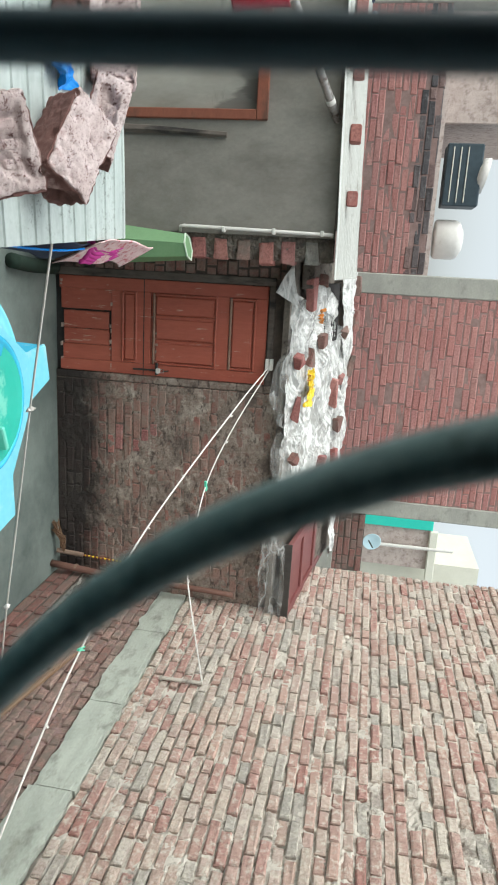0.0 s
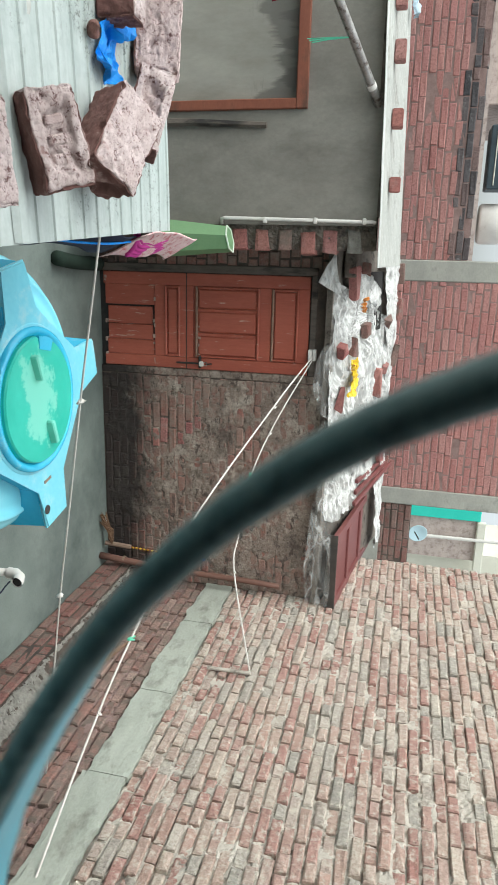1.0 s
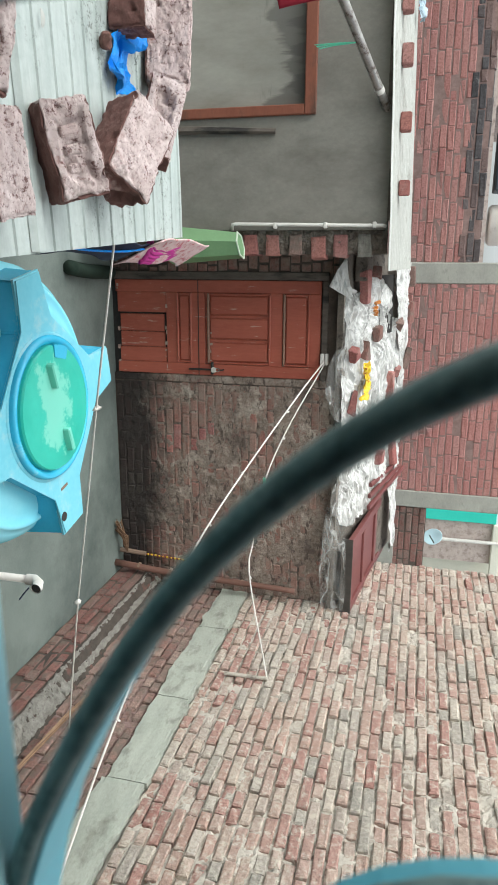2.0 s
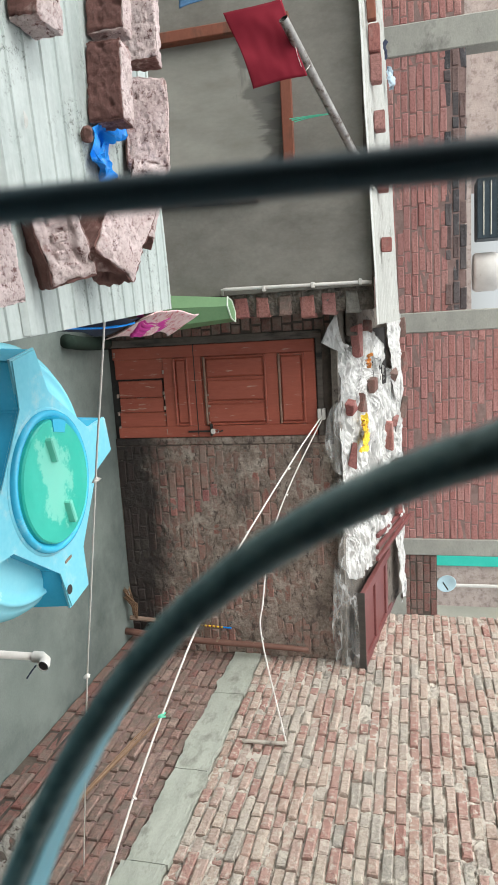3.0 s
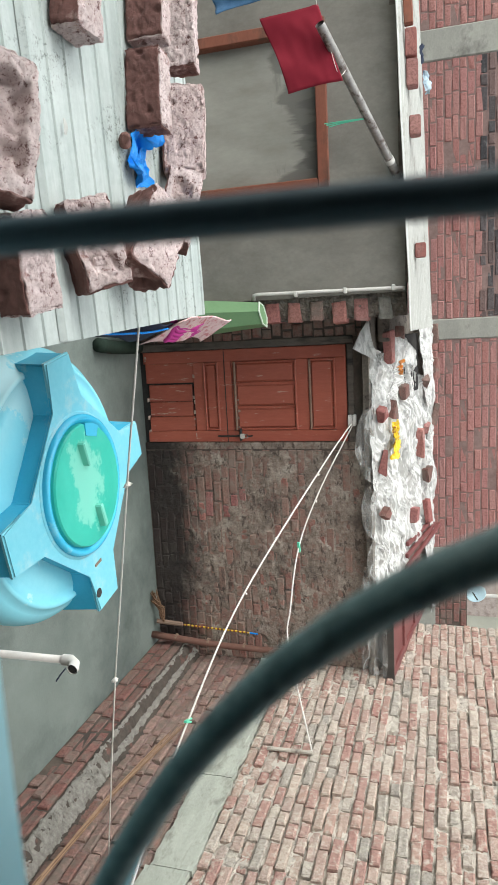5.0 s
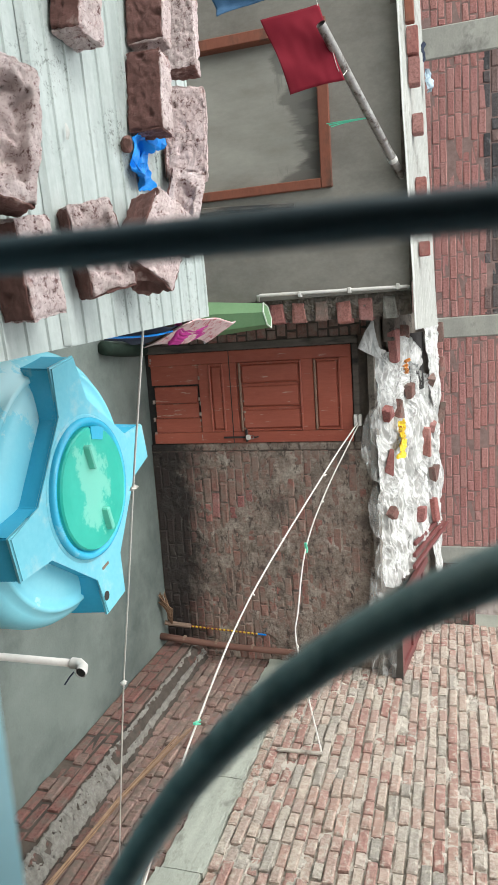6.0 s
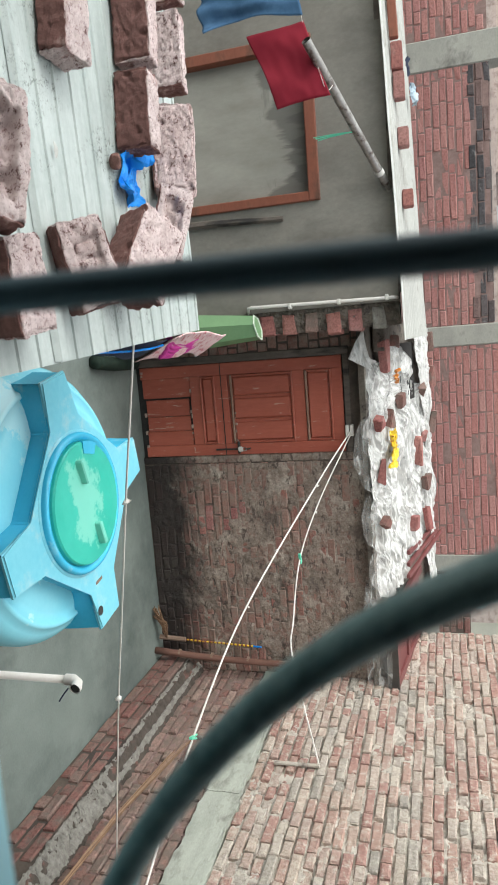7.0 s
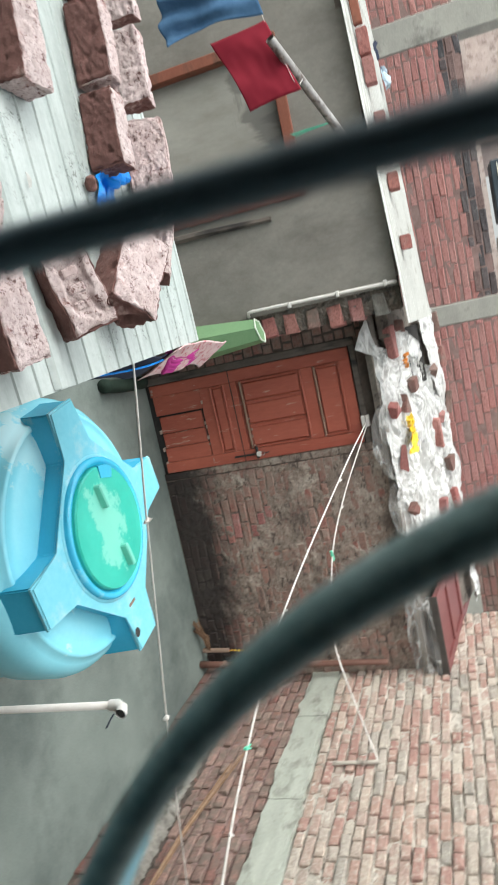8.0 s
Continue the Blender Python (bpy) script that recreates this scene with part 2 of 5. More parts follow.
M_RED_PANEL = grained("maroon_paint", (0.12, 0.04, 0.04), (0.205, 0.075, 0.07), 4, 60, 0.5, 0.15, 0.002, (1, 0.3, 1))
M_ORANGE = grained("orange_timber", (0.165, 0.056, 0.036), (0.26, 0.095, 0.058), 6, 70, 0.65, 0.2, 0.002, (0.4, 1, 1), (0.10, 0.05, 0.036), 6.0, (0.54, 0.68))
M_TIMBER = grained("weathered_timber", (0.16, 0.11, 0.08), (0.30, 0.21, 0.16), 8, 80, 0.85, 0.4, 0.004, (1, 1, 0.1))
M_DARK_TIMBER = grained("dark_timber", (0.04, 0.036, 0.034), (0.09, 0.08, 0.07), 8, 80, 0.85, 0.4, 0.004, (1, 1, 0.2))
# Tank blues: rib walls deeper as if shaded, top and dome paler as lit.
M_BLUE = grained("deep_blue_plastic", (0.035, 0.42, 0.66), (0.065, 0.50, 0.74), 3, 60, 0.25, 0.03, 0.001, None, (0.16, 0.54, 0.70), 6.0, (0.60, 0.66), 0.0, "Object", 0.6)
M_BLUE_LIT = grained("lit_scuffed_blue_plastic", (0.13, 0.50, 0.63), (0.22, 0.60, 0.71), 2.5, 40, 0.35, 0.06, 0.002, None, (0.46, 0.63, 0.65), 5.5, (0.53, 0.74), 0.0, "Object", 0.5)
M_BLUE_DOME = grained("lit_dome_blue_plastic", (0.21, 0.65, 0.79), (0.28, 0.72, 0.84), 3, 60, 0.25, 0.03, 0.001, None, (0.44, 0.77, 0.84), 1.6, (0.555, 0.575), 0.0, "Object", 0.6)
def lid_mat():
    """Green plastic with one large bleached patch round the middle."""
    m, nt, p = nodes_of("green_plastic")
    co = nt.nodes.new("ShaderNodeTexCoord").outputs["Object"]
    mp = nt.nodes.new("ShaderNodeMapping")
    mp.inputs["Location"].default_value = (0.02, 0.03, -1.2)
    mp.inputs["Scale"].default_value = (1.0, 1.7, 1.0)
    nt.links.new(co, mp.inputs[0])
    ln = nt.nodes.new("ShaderNodeVectorMath")
    ln.operation = "LENGTH"
    nt.links.new(mp.outputs[0], ln.inputs[0])
    add = nt.nodes.new("ShaderNodeMath")
    add.operation = "MULTIPLY_ADD"
    nt.links.new(tex(nt, 9, 9, 0.72), add.inputs[0])
    add.inputs[1].default_value = 0.55
    nt.links.new(ln.outputs["Value"], add.inputs[2])
    col = ramp(nt, tex(nt, 4, 5, 0.6), [(0.3, (0.02, 0.42, 0.32)), (0.7, (0.05, 0.52, 0.41))])
    col = mixc(nt, ramp(nt, add.outputs[0], [(0.43, (0.9, 0.9, 0.9)), (0.47, (0, 0, 0))]), col, (0.20, 0.62, 0.50))
    nt.links.new(col, p.inputs["Base Color"])
    p.inputs["Roughness"].default_value = 0.35
    return m


M_LID = lid_mat()
M_PVC = grained("white_pvc", (0.54, 0.52, 0.485), (0.68, 0.66, 0.63), 6, 60, 0.4, 0.03, 0.001, None, (0.42, 0.38, 0.34), 8.0, (0.6, 0.75))
M_ROPE = grained("cotton_rope", (0.58, 0.55, 0.51), (0.78, 0.75, 0.71), 30, 300, 0.95, 0.5, 0.002)
M_STEEL = grained("dull_steel", (0.20, 0.185, 0.175), (0.46, 0.44, 0.42), 14, 80, 0.35, 0.2, 0.002, None, (0.12, 0.09, 0.08), 20.0, (0.52, 0.62), 0.6)
M_BLACK = grained("black_iron_and_hollows", (0.02, 0.02, 0.02), (0.05, 0.048, 0.045), 20, 90, 0.6, 0.2, 0.002)
# Grille paint darkened as seen against daylight; lit faces get M_FRAME_BLUE and M_SILL.
M_GRILLE = grained("backlit_teal_paint", (0.13, 0.215, 0.215), (0.29, 0.375, 0.36), 90, 400, 0.55, 0.5, 0.001, None, (0.10, 0.15, 0.15), 140.0, (0.48, 0.66))
M_GRILLE_DARK = grained("backlit_dark_paint", (0.075, 0.11, 0.13), (0.11, 0.155, 0.175), 40, 200, 0.5, 0.2, 0.001)
M_GREEN = grained("green_paint", (0.13, 0.24, 0.12), (0.18, 0.31, 0.16), 5, 60, 0.6, 0.1, 0.002)
M_GREEN_DARK = grained("dark_green_mat", (0.008, 0.018, 0.012), (0.02, 0.036, 0.026), 9, 80, 0.9, 0.3, 0.004)
M_GREEN_RIM = grained("pale_green_rim", (0.50, 0.58, 0.47), (0.64, 0.70, 0.6), 8, 60, 0.6, 0.1, 0.002)
M_RED_CLOTH = grained("crimson_cloth", (0.19, 0.011, 0.024), (0.25, 0.018, 0.034), 6, 400, 0.95, 0.3, 0.001)
M_BLUE_CLOTH = grained("denim_blue_cloth", (0.032, 0.09, 0.18), (0.085, 0.175, 0.30), 14, 400, 0.95, 0.3, 0.001)
M_NAVY = grained("navy_cloth", (0.018, 0.022, 0.04), (0.035, 0.045, 0.075), 12, 300, 0.95, 0.3, 0.002)
M_PINK = grained("magenta_cloth", (0.42, 0.03, 0.22), (0.52, 0.06, 0.29), 12, 300, 0.95, 0.3, 0.002)
M_ROSE = grained("rose_print_cloth", (0.58, 0.36, 0.38), (0.74, 0.60, 0.58), 40, 200, 0.95, 0.3, 0.002, None, (0.50, 0.16, 0.18), 45.0, (0.52, 0.6))
M_BAG = grained("blue_bag", (0.005, 0.16, 0.62), (0.02, 0.30, 0.82), 6, 60, 0.15, 0.5, 0.01, None, (0.10, 0.45, 0.85), 14.0, (0.58, 0.7))
M_YELLOW = grained("yellow_wrapper", (0.62, 0.42, 0.02), (0.80, 0.60, 0.04), 14, 60, 0.3, 0.2, 0.003, None, (0.30, 0.06, 0.02), 20.0, (0.55, 0.6))
M_WRAP = grained("orange_wrapper", (0.50, 0.16, 0.03), (0.66, 0.28, 0.06), 14, 60, 0.3, 0.2, 0.003)
M_TURQ = grained("turquoise_paint", (0.03, 0.50, 0.40), (0.06, 0.58, 0.47), 3, 40, 0.5, 0.05, 0.001)
M_CLIP = grained("mint_clip", (0.10, 0.55, 0.36), (0.16, 0.66, 0.44), 20, 90, 0.4, 0.05, 0.001)
M_DISH = grained("pale_blue_metal", (0.42, 0.58, 0.64), (0.52, 0.68, 0.73), 5, 50, 0.5, 0.05, 0.001)
M_RAG = grained("pale_blue_cloth", (0.30, 0.40, 0.48), (0.55, 0.65, 0.72), 18, 120, 0.95, 0.4, 0.003, None, (0.12, 0.17, 0.24), 30.0, (0.56, 0.64))
M_STRAW = grained("dry_reed", (0.11, 0.062, 0.038), (0.27, 0.165, 0.10), 20, 90, 0.9, 0.3, 0.002)
M_REED = grained("pale_reed", (0.24, 0.145, 0.085), (0.44, 0.30, 0.20), 20, 90, 0.85, 0.3, 0.002)
M_GAP = grained("black_gap_sheet", (0.020, 0.019, 0.019), (0.055, 0.052, 0.050), 9, 80, 0.97, 0.3, 0.004, spec=0.05)
def wash_mat():
    """Worn cement wash: lighter high up by chance of weather, with one wide dark area at the wall's foot beside the
    door.
    """
    m, nt, p = nodes_of("cement_wash")
    col = ramp(nt, tex(nt, 4, 9, 0.7, None, "World"), [(0.32, (0.115, 0.088, 0.074)), (0.5, (0.255, 0.195, 0.160)), (0.66, (0.47, 0.41, 0.345))])
    col = mixc(nt, 0.35, col, ramp(nt, tex(nt, 45, 6, 0.75, None, "World"), [(0.36, (0.06, 0.048, 0.04)), (0.6, (0.40, 0.355, 0.305))]))
    col = mixc(nt, ramp(nt, tex(nt, 2.2, 8, 0.7, None, "World"), [(0.52, (0, 0, 0)), (0.64, (0.75, 0.75, 0.75))]), col, (0.085, 0.068, 0.058))
    col = mixc(nt, ramp(nt, tex(nt, 6.5, 8, 0.75, None, "World"), [(0.54, (0, 0, 0)), (0.62, (0.6, 0.6, 0.6))]), col, (0.22, 0.115, 0.095))
    col = mixc(nt, ramp(nt, tex(nt, 13, 7, 0.75, (0.6, 1, 1.3), "World"), [(0.40, (0.85, 0.85, 0.85)), (0.47, (0, 0, 0))]), col, (0.075, 0.058, 0.05))
    col = mixc(nt, foot_dark(nt), col, (0.028, 0.025, 0.024))
    nt.links.new(col, p.inputs["Base Color"])
    p.inputs["Roughness"].default_value = 0.93
    p.inputs["Specular IOR Level"].default_value = 0.2
    bump(nt, p, tex(nt, 30, 8, 0.75, None, "World"), 0.9, 0.015)
    return m


M_SILL = grained("lit_pale_blue_paint", (0.36, 0.62, 0.68), (0.45, 0.70, 0.75), 8, 90, 0.5, 0.1, 0.001)
M_ROOM = grained("room_wall", (0.55, 0.58, 0.58), (0.66, 0.69, 0.69), 2, 30, 0.9, 0.1, 0.002)
M_HOUSE = grained("rough_render", (0.36, 0.29, 0.26), (0.56, 0.48, 0.44), 3, 16, 0.9, 0.9, 0.02, None, (0.30, 0.24, 0.215), 9.0, (0.50, 0.62))
M_COOLER = grained("dark_teal_metal", (0.022, 0.035, 0.045), (0.05, 0.075, 0.09), 6, 60, 0.5, 0.1, 0.002)
M_PALE = grained("cream_render", (0.55, 0.54, 0.46), (0.68, 0.67, 0.58), 2, 30, 0.9, 0.2, 0.003)


def film_mat(name, thin, thick):
    """Clear polythene sheet, milky with dust: see-through where it is thin and clean."""
    m, nt, p = nodes_of(name)
    d = tex(nt, 7, 8, 0.7)
    nt.links.new(ramp(nt, d, [(0.3, (0.48, 0.48, 0.465)), (0.7, (0.67, 0.665, 0.645))]), p.inputs["Base Color"])
    alpha = ramp(nt, d, [(0.30, (thin, thin, thin)), (0.46, (thick, thick, thick))])
    fold = ramp(nt, tex(nt, 9, 2, 0.5, (0.35, 1.3, 1.0)), [(0.44, (0, 0, 0)), (0.50, (0.34, 0.34, 0.34)), (0.56, (0, 0, 0))])
    nt.links.new(mixc(nt, 1.0, alpha, fold, "ADD"), p.inputs["Alpha"])
    p.inputs["Roughness"].default_value = 0.22
    bump(nt, p, mixc(nt, 0.5, tex(nt, 16, 5, 0.6, (0.5, 1.4, 1.4)), tex(nt, 48, 3, 0.5, (0.6, 1.3, 1.3))), 0.6, 0.014)
    return m


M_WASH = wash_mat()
M_FILM = film_mat("dusty_polythene", 0.34, 0.90)
M_FILM_THIN = film_mat("thin_polythene", 0.03, 0.17)


# ---- mesh helpers ----
def mesh_of(bm, name, mat, smooth=False):
    me = bpy.data.meshes.new(name)
    bm.normal_update()
    bm.to_mesh(me)
    bm.free()
    me.materials.append(mat)
    if smooth:
        for f in me.polygons:
            f.use_smooth = True
    return me


def part(name, bm, mat, parent=None, label="", smooth=False, m=None):
    """One mesh object of a bmesh, under a thing or a part; m is its pose in its parent."""
    ob = new(name, mesh_of(bm, name, mat, smooth))
    if parent:
        ob.parent = parent
    if m is not None:
        ob.matrix_basis = m
    if label:
        ob["label"] = label
    return ob


def empty(name, x=0, y=0, z=0, rz=0):
    ob = new(name)
    ob.empty_display_size = 0.05
    ob.matrix_basis = pose(x, y, z, 0, 0, rz)
    return ob


def box(x0, x1, y0, y1, z0, z1, bev=0.0, seg=1, bm=None):
    bm = bm or bmesh.new()
    r = bmesh.ops.create_cube(bm, size=1)
    bmesh.ops.scale(bm, vec=(x1 - x0, y1 - y0, z1 - z0), verts=r["verts"])
    bmesh.ops.translate(bm, vec=((x0 + x1) / 2, (y0 + y1) / 2, (z0 + z1) / 2), verts=r["verts"])
    if bev:
        es = list({e for v in r["verts"] for e in v.link_edges})
        bmesh.ops.bevel(bm, geom=es, offset=bev, segments=seg, affect="EDGES")
    return bm


def tube(points, r, sides=8, bm=None, taper=1.0, cap=True, smooth_steps=0, flat=None):
    """A round (or flat: (a, b) half sizes) bar swept along points; smooth_steps rounds the way with a Catmull-Rom spline."""
    pts = [Vector(p) for p in points]
    if smooth_steps:
        out = []
        ext = [2 * pts[0] - pts[1]] + pts + [2 * pts[-1] - pts[-2]]
        for i in range(1, len(ext) - 2):
            a, b, c, d = ext[i - 1 : i + 3]
            for k in range(smooth_steps):
                t = k / smooth_steps
                out.append(0.5 * (2 * b + (c - a) * t + (2 * a - 5 * b + 4 * c - d) * t * t + (3 * b - a - 3 * c + d) * t**3))
        pts = out + [pts[-1]]
    bm = bm or bmesh.new()
    rings, up = [], None
    for i, p in enumerate(pts):
        d = (pts[min(i + 1, len(pts) - 1)] - pts[max(i - 1, 0)]).normalized()
        if up is None:
            up = d.orthogonal().normalized() if not flat else (Vector((0, 1, 0)) - d * d.y).normalized()
        up = (up - d * up.dot(d)).normalized()
        side = d.cross(up)
        k = 1 + (taper - 1) * i / max(1, len(pts) - 1)
        if flat:
            ring = [bm.verts.new(p + up * (flat[0] * sa) + side * (flat[1] * sb)) for sa, sb in ((1, 0.7), (0.7, 1), (-0.7, 1), (-1, 0.7), (-1, -0.7), (-0.7, -1), (0.7, -1), (1, -0.7))]
        else:
            ring = [bm.verts.new(p + (up * math.cos(a) + side * math.sin(a)) * r * k) for a in (2 * math.pi * j / sides for j in range(sides))]
        rings.append(ring)
    n = len(rings[0])
    for a, b in zip(rings, rings[1:]):
        for j in range(n):
            bm.faces.new((a[j], a[(j + 1) % n], b[(j + 1) % n], b[j]))
    if cap:
        bm.faces.new(rings[0][::-1])
        bm.faces.new(rings[-1])
    return bm


def lathe(profile, sides=48, bm=None):
    """A surface of revolution about z from (r, z) pairs."""
    bm = bm or bmesh.new()
    rings = []
    for r, z in profile:
        rings.append([bm.verts.new((r * math.cos(2 * math.pi * j / sides), r * math.sin(2 * math.pi * j / sides), z)) for j in range(sides)])
    for a, b in zip(rings, rings[1:]):
        for j in range(sides):
            bm.faces.new((a[j], a[(j + 1) % sides], b[(j + 1) % sides], b[j]))
    bm.faces.new(rings[0][::-1])
    bm.faces.new(rings[-1])
    return bm


def prism(outline, z0, z1, bm=None):
    """A flat outline of (x, y) pulled up from z0 to z1."""
    bm = bm or bmesh.new()
    lo = [bm.verts.new((x, y, z0)) for x, y in outline]
    hi = [bm.verts.new((x, y, z1)) for x, y in outline]
    n = len(lo)
    bm.faces.new(lo[::-1])
    bm.faces.new(hi)
    for j in range(n):
        bm.faces.new((lo[j], lo[(j + 1) % n], hi[(j + 1) % n], hi[j]))
    return bm


def grid_sheet(nx, ny, fn, thick=0.0):
    """A sheet of nx by ny cells; fn(u, v) gives each corner's place."""
    bm = bmesh.new()
    vs = [[bm.verts.new(fn(i / nx, j / ny)) for i in range(nx + 1)] for j in range(ny + 1)]
    for j in range(ny):
        for i in range(nx):
            bm.faces.new((vs[j][i], vs[j][i + 1], vs[j + 1][i + 1], vs[j + 1][i]))
    if thick:
        bm.normal_update()
        bmesh.ops.solidify(bm, geom=bm.faces[:], thickness=thick)
    return bm


def thing(name, label, category, x=0, y=0, z=0, rz=0, group="", kind=""):
    return tagged(empty(name, x, y, z, rz), label, category, group, kind)


def solid(name, bm, mat, label, category="", kind="", group="", smooth=False, m=None):
    """A thing, or a piece of the setting, that is one mesh."""
    return tagged(part(name, bm, mat, None, "", smooth, m), label, category, group, kind)


# ---- ground and house walls ----
ground = solid("ground", box(-300, 300, -300, 300, -3.4, -3.2), M_CONCRETE, "bare grey ground below the houses", kind="structure")
floor = solid("floor", box(-4.5, 3.0, -0.12, 5.1, -0.18, 0.0), M_CEMENT, "smooth damp grey cement terrace floor", kind="structure")
solid("terrace_base", box(-4.5, 3.1, -0.12, 6.6, -3.2, -0.18), M_CONCRETE, "plain concrete storey under the terrace", kind="structure")

wall_east = solid("wall_east", box(2.925, 3.10, 0.2, 6.0, -0.18, 4.2), M_MORTAR, "long weathered pinkish brick wall with pale mortar", kind="structure")
wall_north = thing("wall_north", "sooty brick wall with worn cement wash beside the door", "", kind="structure")
part("wall_core", box(0.955, 2.885, 5.012, 5.22, 0.0, 2.0), M_MORTAR_DARK, wall_north)
part("wall_core", box(-0.12, 0.03, 5.012, 5.22, 0.0, 2.0), M_MORTAR_DARK, wall_north)
part("wall_core", box(0.03, 0.955, 5.012, 5.22, 1.87, 2.0), M_MORTAR_DARK, wall_north)
part("back_wall", box(-0.3, 2.885, 5.9, 6.0, 0.0, 2.2), M_MORTAR_DARK, wall_north)

wall_west = thing("wall_west", "grey cement-plastered house wall with damp patches", "", kind="structure")
part("plaster", box(-4.2, -2.06, 4.40, 4.62, -0.18, 2.24), M_PLASTER, wall_west)
part("plaster", box(-1.0, -0.26, 4.40, 4.62, -0.18, 2.318), M_PLASTER, wall_west)
part("plaster", box(-2.06, -1.0, 4.40, 4.62, 1.80, 2.285), M_PLASTER, wall_west)
part("plaster", box(-2.06, -1.0, 4.40, 4.62, -0.18, 0.62), M_PLASTER, wall_west)
part("return_wall", box(-0.40, -0.125, 4.63, 5.01, -0.18, 2.28), M_MORTAR_DARK, wall_west)
part("side_wall", box(-4.2, -4.0, 4.62, 6.2, -0.18, 2.20), M_PLASTER, wall_west)

window_1 = thing("window_1", "blocked window with an orange timber frame and damp plaster", "window", kind="structure")
part("panel", box(-2.06, -1.0, 4.455, 4.60, 0.62, 1.80), M_PANEL, window_1)
for nm, b in (("jamb", (-1.055, -0.99, 4.375, 4.47, 0.64, 1.745)), ("jamb", (-2.06, -1.985, 4.375, 4.47, 0.64, 1.745)), ("head", (-2.06, -0.99, 4.372, 4.472, 1.745, 1.822)), ("sill", (-2.06, -0.99, 4.36, 4.472, 0.56, 0.64))):
    part(nm, box(*b, 0.006), M_ORANGE, window_1)
part("batten", tube([(-0.925, 4.385, 0.45), (-0.92, 4.38, 1.0), (-0.895, 4.388, 1.55)], 0.036, 6, taper=0.55), M_JAMB, window_1, "rough weathered timber batten")

# ---- the far red brick house ----
far_wall = thing("wall_far", "red brick wall of a house between grey concrete posts", "", kind="structure")
part("wall_core", box(-2.62, -0.05, 7.2045, 7.42, -3.2, 3.125), M_MORTAR_RED, far_wall)
part("wall_core", box(0.17, 2.50, 7.2045, 7.42, -3.2, 5.4), M_MORTAR_RED, far_wall)
part("post", box(-0.05, 0.17, 7.19, 7.45, -3.2, 5.4, 0.012), M_CONCRETE, far_wall)
part("post", box(2.50, 2.70, 7.19, 7.45, -3.2, 5.4, 0.012), M_CONCRETE, far_wall)
part("post", box(-2.92, -2.62, 7.19, 7.45, -3.2, 3.7, 0.012), M_CONCRETE, far_wall)
part("wall_core", box(-7.0, -2.92, 7.2045, 7.42, -3.2, 3.125), M_MORTAR_RED, far_wall)
part("low_wall", box(2.70, 3.45, 7.225, 7.42, -3.2, 2.80), M_MORTAR_DARK, far_wall, "dark brick pier")
part("low_wall", box(3.0, 4.2, 7.0, 7.4, -3.2, 2.45), M_CONCRETE, far_wall)

# ---- houses beyond ----
far_house = thing("neighbour_house", "pinkish rendered house with a flat roof, far behind", "house")
part("wall", box(-9.0, 2.4, 12.0, 18.0, -3.2, 3.55), M_HOUSE, far_house)
part("stair_room", box(-7.5, -2.55, 12.4, 16.0, 3.55, 5.6, 0.02), M_HOUSE, far_house)
side_house = thing("side_house", "pinkish and cream rendered house with turquoise trim, far behind", "house")
part("wall", box(4.62, 5.42, 12.0, 14.0, -3.2, 4.15), M_HOUSE, side_house)
part("wall", box(5.42, 12.0, 12.3, 14.0, -3.2, 5.2), M_PALE, side_house)
part("trim", box(4.36, 4.61, 11.94, 12.1, 2.7, 4.2, 0.01), M_TURQ, side_house, "turquoise painted strip")
part("cornice", box(4.62, 9.0, 11.9, 12.0, 4.15, 4.3, 0.01), M_PALE, side_house)
part("drain_pipe", tube([(4.98, 11.9, 2.2), (4.96, 11.9, 4.6)], 0.032, 12), M_PVC, side_house)
dish = thing("satellite_dish", "pale blue metal satellite dish", "satellite dish", 4.80, 11.6, 3.07)
part("bowl", lathe([(0.02, 0.0), (0.10, 0.010), (0.165, 0.042), (0.175, 0.042), (0.10, 0.0), (0.02, -0.012)], 28), M_DISH, dish, smooth=True, m=pose(0, 0, 0, 80, 0, 10))
part("arm", tube([(0, 0, -0.05), (0.02, -0.28, 0.02)], 0.012, 8), M_BLACK, dish)
part("mast", tube([(0, 0.03, 0), (0, 0.3, -0.3), (0, 0.38, -0.9)], 0.02, 8), M_STEEL, dish)
cooler = thing("air_cooler", "black louvred metal air cooler on the far roof", "air cooler", -1.72, 12.3, 3.66)
part("case", box(-0.50, 0.50, -0.1, 0.5, 0.0, 0.60, 0.02), M_COOLER, cooler)
for k in range(3):
    part("louvre", box(-0.44, 0.44, -0.118, -0.10, 0.10 + 0.12 * k, 0.118 + 0.12 * k, 0.004), M_PALE, cooler, "pale louvre edge")
part("tub", lathe([(0.02, 0.0), (0.22, 0.01), (0.27, 0.06), (0.30, 0.16), (0.285, 0.16), (0.20, 0.03), (0.02, 0.02)], 28), M_PVC, cooler, "white basin upturned on the cooler", True, pose(-0.05, 0.1, 0.54, 0, 12, 0))
white_tank = solid("roof_tank", lathe([(0.30, 0.0), (0.34, 0.04), (0.34, 0.36), (0.30, 0.44), (0.18, 0.5), (0.02, 0.52)], 32), M_PVC, "white plastic roof water tank", "water tank", smooth=True, m=pose(-0.68, 12.6, 3.62))

# ---- the shed roof beside the window ----
SHEET_Z = 1.75


